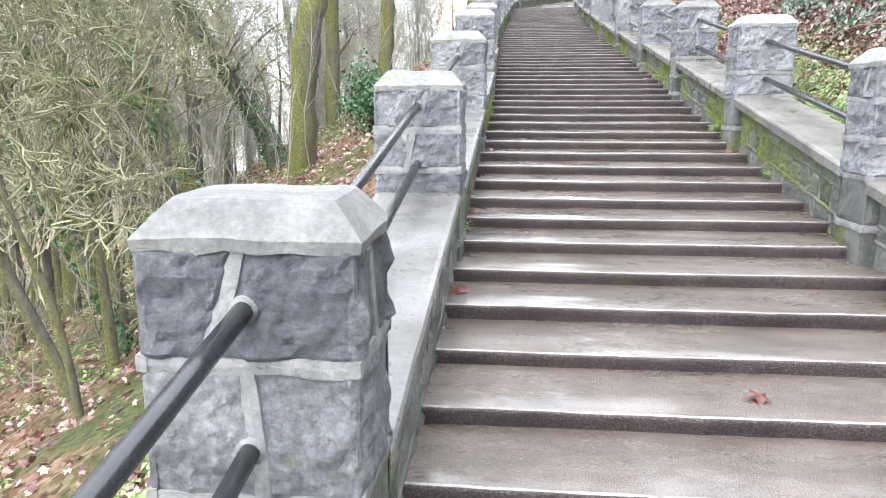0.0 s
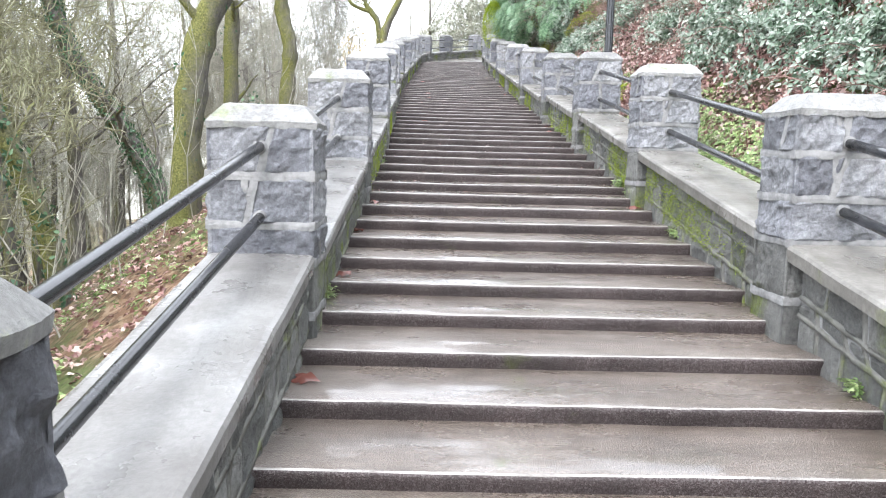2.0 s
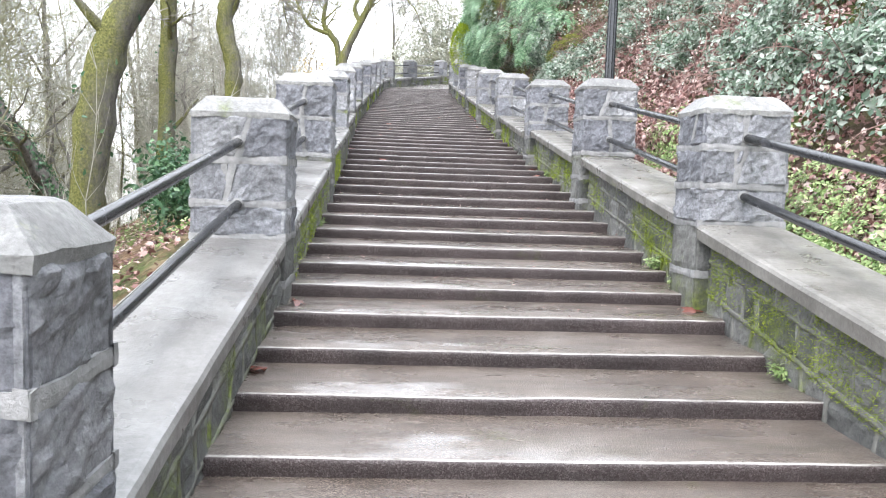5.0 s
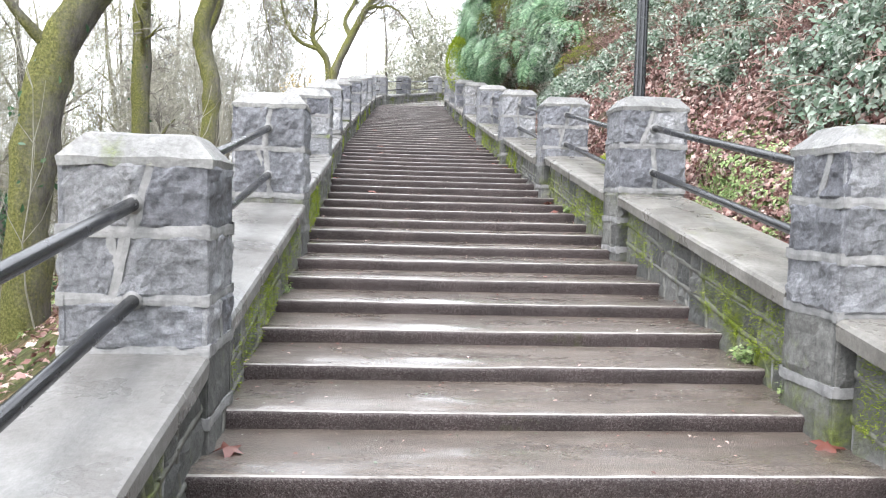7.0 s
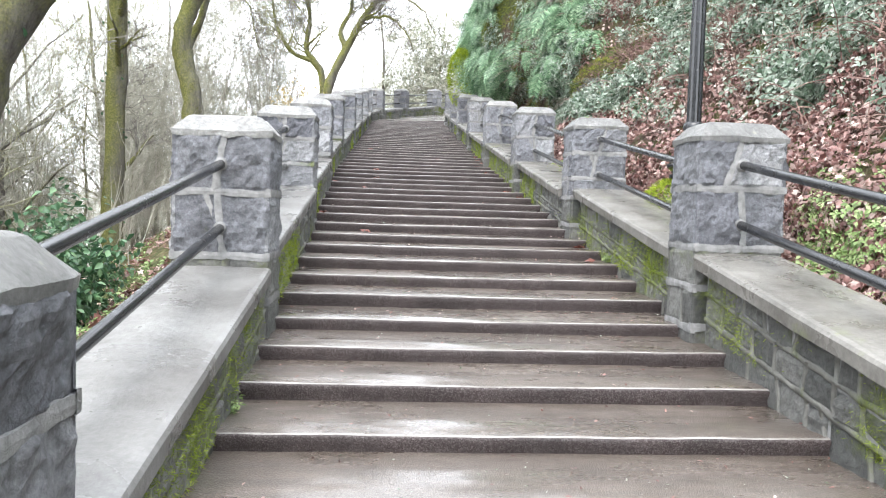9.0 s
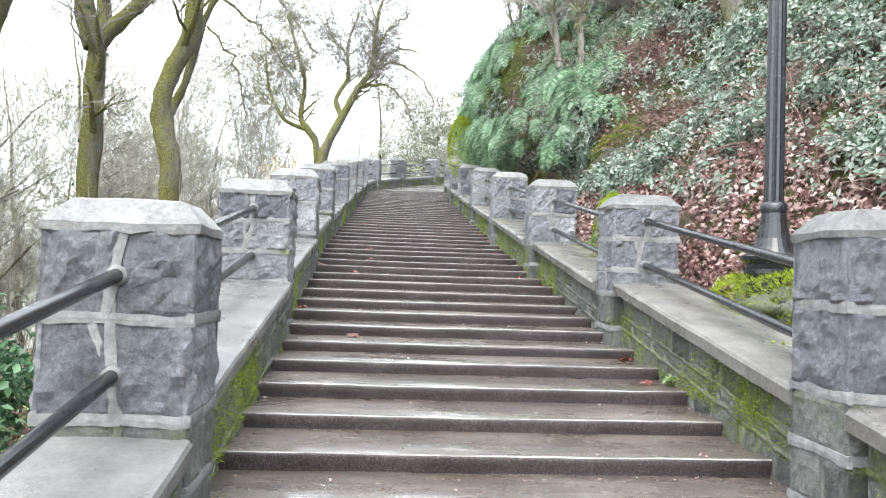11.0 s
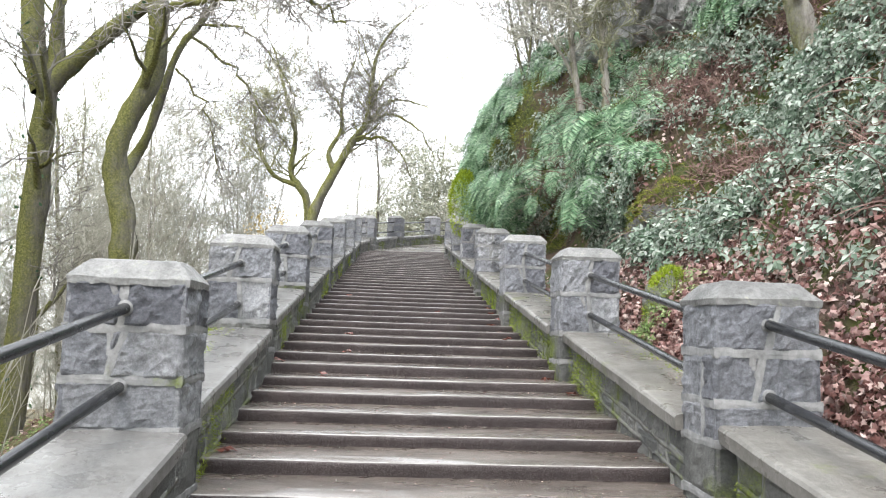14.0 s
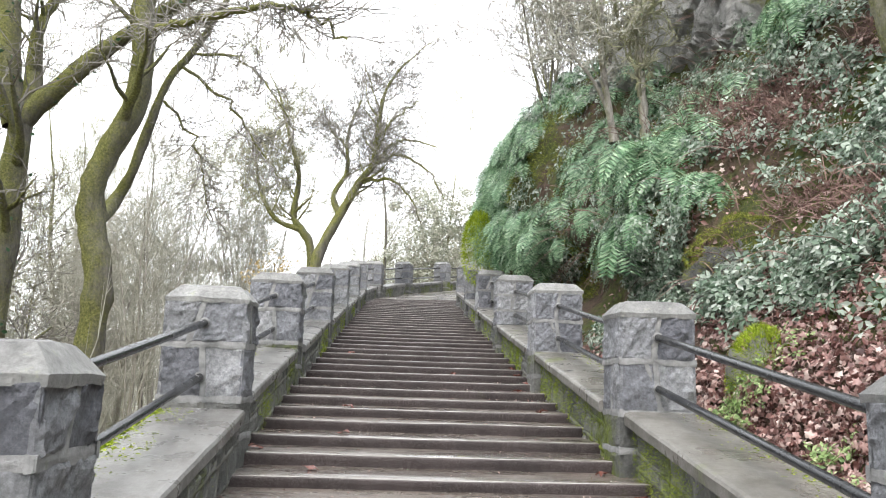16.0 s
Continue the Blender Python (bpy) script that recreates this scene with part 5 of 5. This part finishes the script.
# ---- lamp post ----
def turned(profile, sides, flutes=0.0):
    verts, faces = [], []
    for r, z in profile:
        for k in range(sides):
            a = 2 * math.pi * k / sides
            q = r * (1 - flutes * (k % 2) * (1 if 0.6 < z < 4.6 else 0.0))
            verts.append((q * math.cos(a), q * math.sin(a), z))
    for i in range(len(profile) - 1):
        for k in range(sides):
            a, b = i * sides + k, i * sides + (k + 1) % sides
            faces.append((a, b, b + sides, a + sides))
    faces.append(tuple((len(profile) - 1) * sides + k for k in range(sides)))
    return verts, faces


lamp = new("lamp_post")
v, f = turned(((0.17, -0.6), (0.17, 0.14), (0.185, 0.16), (0.185, 0.19), (0.165, 0.20), (0.175, 0.225), (0.21, 0.255), (0.215, 0.275), (0.20, 0.285), (0.155, 0.30), (0.13, 0.34), (0.108, 0.40), (0.09, 0.50), (0.08, 0.58)), 24)
part("base", mesh_of("base", v, f, RAIL), lamp, "flared cast iron base")
v, f = turned(((0.084, 0.575), (0.09, 0.60), (0.086, 0.63), (0.07, 0.65)), 24)
part("collar", mesh_of("collar", v, f, RAIL, True), lamp)
v, f = turned(((0.064, 0.64), (0.064, 0.66), (0.058, 2.4), (0.05, 4.4)), 24, 0.10)
part("pole", mesh_of("pole", v, f, RAIL), lamp, "fluted black pole")
lamp.matrix_basis = pose(2.91, 13.08, 2.52)
tagged(lamp, "black fluted cast iron lamp post beside the wall", "lamp post")


# ---- moss on the walls and leaves on the steps ----
def wall_moss():
    rng = random.Random(55)
    pts, nor = [], []
    for _ in range(130000):
        side = 1 if rng.random() < 0.68 else -1
        s = rng.uniform(5.5, 30) if side > 0 else rng.uniform(8, 30)
        row = RIGHT_POSTS if side > 0 else LEFT_POSTS
        near = min(abs(s - (q + POST_D / 2)) for q in row)
        if near < 0.26:
            continue
        h = rng.uniform(-0.05, 0.27)
        x, y = place(s, 1.295 if side > 0 else -1.240)
        p = Vector((x, y, rise(s) + h + 0.85 * lift(side * POST_U, s)))
        share = patch(p, 0.55, -0.2 if side > 0 else -0.02, 0.2, 31) * (0.25 + 0.75 * patch(p, 4.0, 0.0, 0.3))
        if rng.random() < share:
            pts.append(p)
            nor.append(Vector((-side * 0.9, 0, -0.1)))
    tagged(new("wall_moss", scatter_mesh("wall_moss", BLADE, pts, nor, 0.009, 0.026, 0.8, MOSS, 56)), "bright green moss hanging on the wall faces", "moss", kind="stuff")
    pts, nor = [], []
    for _ in range(110000):
        s, side = rng.uniform(7, 26), rng.choice((-1, -1, -1, 1))
        row = RIGHT_POSTS if side > 0 else LEFT_POSTS
        if min(abs(s - (q + POST_D / 2)) for q in row) < 0.24:
            continue
        u = side * (1.49 + 0.25 * (1 - rng.random() ** 2.2))
        x, y = place(s, u)
        p = Vector((x, y, rise(s) + (COPE_RIGHT if side > 0 else COPE_LEFT) + 0.85 * lift(side * POST_U, s) - 0.003))
        if rng.random() < smooth(11.6, 13.6, s) * (0.3 + 0.7 * patch(p, 0.7, -0.1, 0.2, 41)) * (0.3 + 0.7 * patch(p, 5.0, 0.0, 0.25, 3)) * smooth(1.38, 1.58, abs(u)) * (1.0 if side < 0 else 0.35):
            pts.append(p)
            nor.append(Vector((0, 0, 1)))
    tagged(new("coping_moss", scatter_mesh("coping_moss", LEAF, pts, nor, 0.016, 0.036, 0.45, MOSS, 57)), "moss along the back of the copings", "moss", kind="stuff")


wall_moss()
LEAF_MESHES = [scatter_mesh("fallen_leaf", MAPLE, [Vector((0, 0, 0.012))], [Vector((0, 0, 1))], 0.09, 0.13, 0.15, WET_LEAF, 80 + i) for i in range(4)]
rng = random.Random(14)
for i in range(26):
    k = rng.randrange(18, 58)
    u = rng.choice((-1, 1)) * (1.22 - 0.9 * rng.random() ** 2.5) if rng.random() < 0.75 else rng.uniform(-1, 1)
    s = FIRST_NOSE + k * STEP + rng.uniform(0.12, STEP - 0.08)
    x, y = place(s, u)
    ob = new("fallen_leaf", LEAF_MESHES[i % 4])
    ob.matrix_basis = pose(x, y, rise(FIRST_NOSE + k * STEP) + 0.004, 0, 0, rng.uniform(0, 360))
    tagged(ob, "wet red-brown maple leaf lying on a step", "leaf", "fallen leaves on the steps")


# ---- crumbs on the treads, weeds where the steps meet the walls ----
def tread_crumbs():
    rng = random.Random(140)
    pts = []
    for _ in range(6500):
        k = rng.randrange(28, 68)
        s0 = FIRST_NOSE + k * STEP
        u = rng.uniform(-1.33, 1.33)
        if rng.random() > 0.35 + 0.65 * smooth(0.5, 1.3, abs(u)) * smooth(-0.2, 0.3, fbm(u, s0)):
            continue
        s = s0 + STEP * (1 - rng.random() ** 1.5 * 0.92) - 0.02
        pts.append(Vector((*place(s, u), rise(s0) + 0.006)))
    half = len(pts) // 2
    up = Vector((0, 0, 1))
    tagged(new("tread_crumbs", scatter_mesh("tread_crumbs", LEAF, pts[:half], [up] * half, 0.008, 0.024, 0.3, DEAD, 141)), "brown leaf crumbs scattered over the steps", "litter", kind="stuff")
    tagged(new("tread_grit", scatter_mesh("tread_grit", LEAF, pts[half:], [up] * (len(pts) - half), 0.006, 0.016, 0.3, BRAMBLE, 142)), "pale seeds and grit scattered over the steps", "litter", kind="stuff")


def wall_weed(s, u, size, seed):
    rng = random.Random(seed)
    s0 = FIRST_NOSE + math.floor((s - FIRST_NOSE) / STEP) * STEP
    foot = Vector((*place(s, u), rise(s0)))
    weed = new("wall_weed")
    verts, faces, pts, nor = [], [], [], []
    for _ in range(22):
        a, r = rng.uniform(0, 6.28), size * rng.uniform(0.2, 1)
        tip = Vector((r * math.cos(a), r * math.sin(a), size * rng.uniform(0.25, 0.9)))
        tube(verts, faces, [Vector((0, 0, 0)), tip * 0.5 + Vector((0, 0, 0.15 * size)), tip], [0.003, 0.002, 0.0015], 3, False)
        for _ in range(4):
            pts.append(tip * rng.uniform(0.5, 1.05) + Vector((rng.uniform(-1, 1), rng.uniform(-1, 1), rng.uniform(-1, 1))) * 0.02)
            nor.append(Vector((0.3 * math.cos(a), 0.3 * math.sin(a), 1)))
    part("stems", mesh_of("stems", verts, faces, TWIG_MOSSY), weed)
    part("leaves", scatter_mesh("leaves", TRIPLE, pts, nor, 0.02, 0.045, 0.35, CLOVER, seed), weed, "small bright green leaves")
    weed.matrix_basis = Matrix.Translation(foot)
    return tagged(weed, "small bright green weed at the foot of the wall", "weed", "weeds along the steps")


tread_crumbs()
for i, (s, u, size) in enumerate(((3.0, 1.28, 0.17), (3.45, 1.30, 0.14), (4.2, 1.30, 0.09), (6.9, 1.30, 0.10), (8.3, 1.30, 0.10), (8.75, 1.30, 0.08), (12.9, 1.30, 0.08), (2.2, -1.26, 0.07), (5.4, -1.26, 0.07), (9.9, -1.26, 0.07))):
    wall_weed(s, u, size, 150 + i)
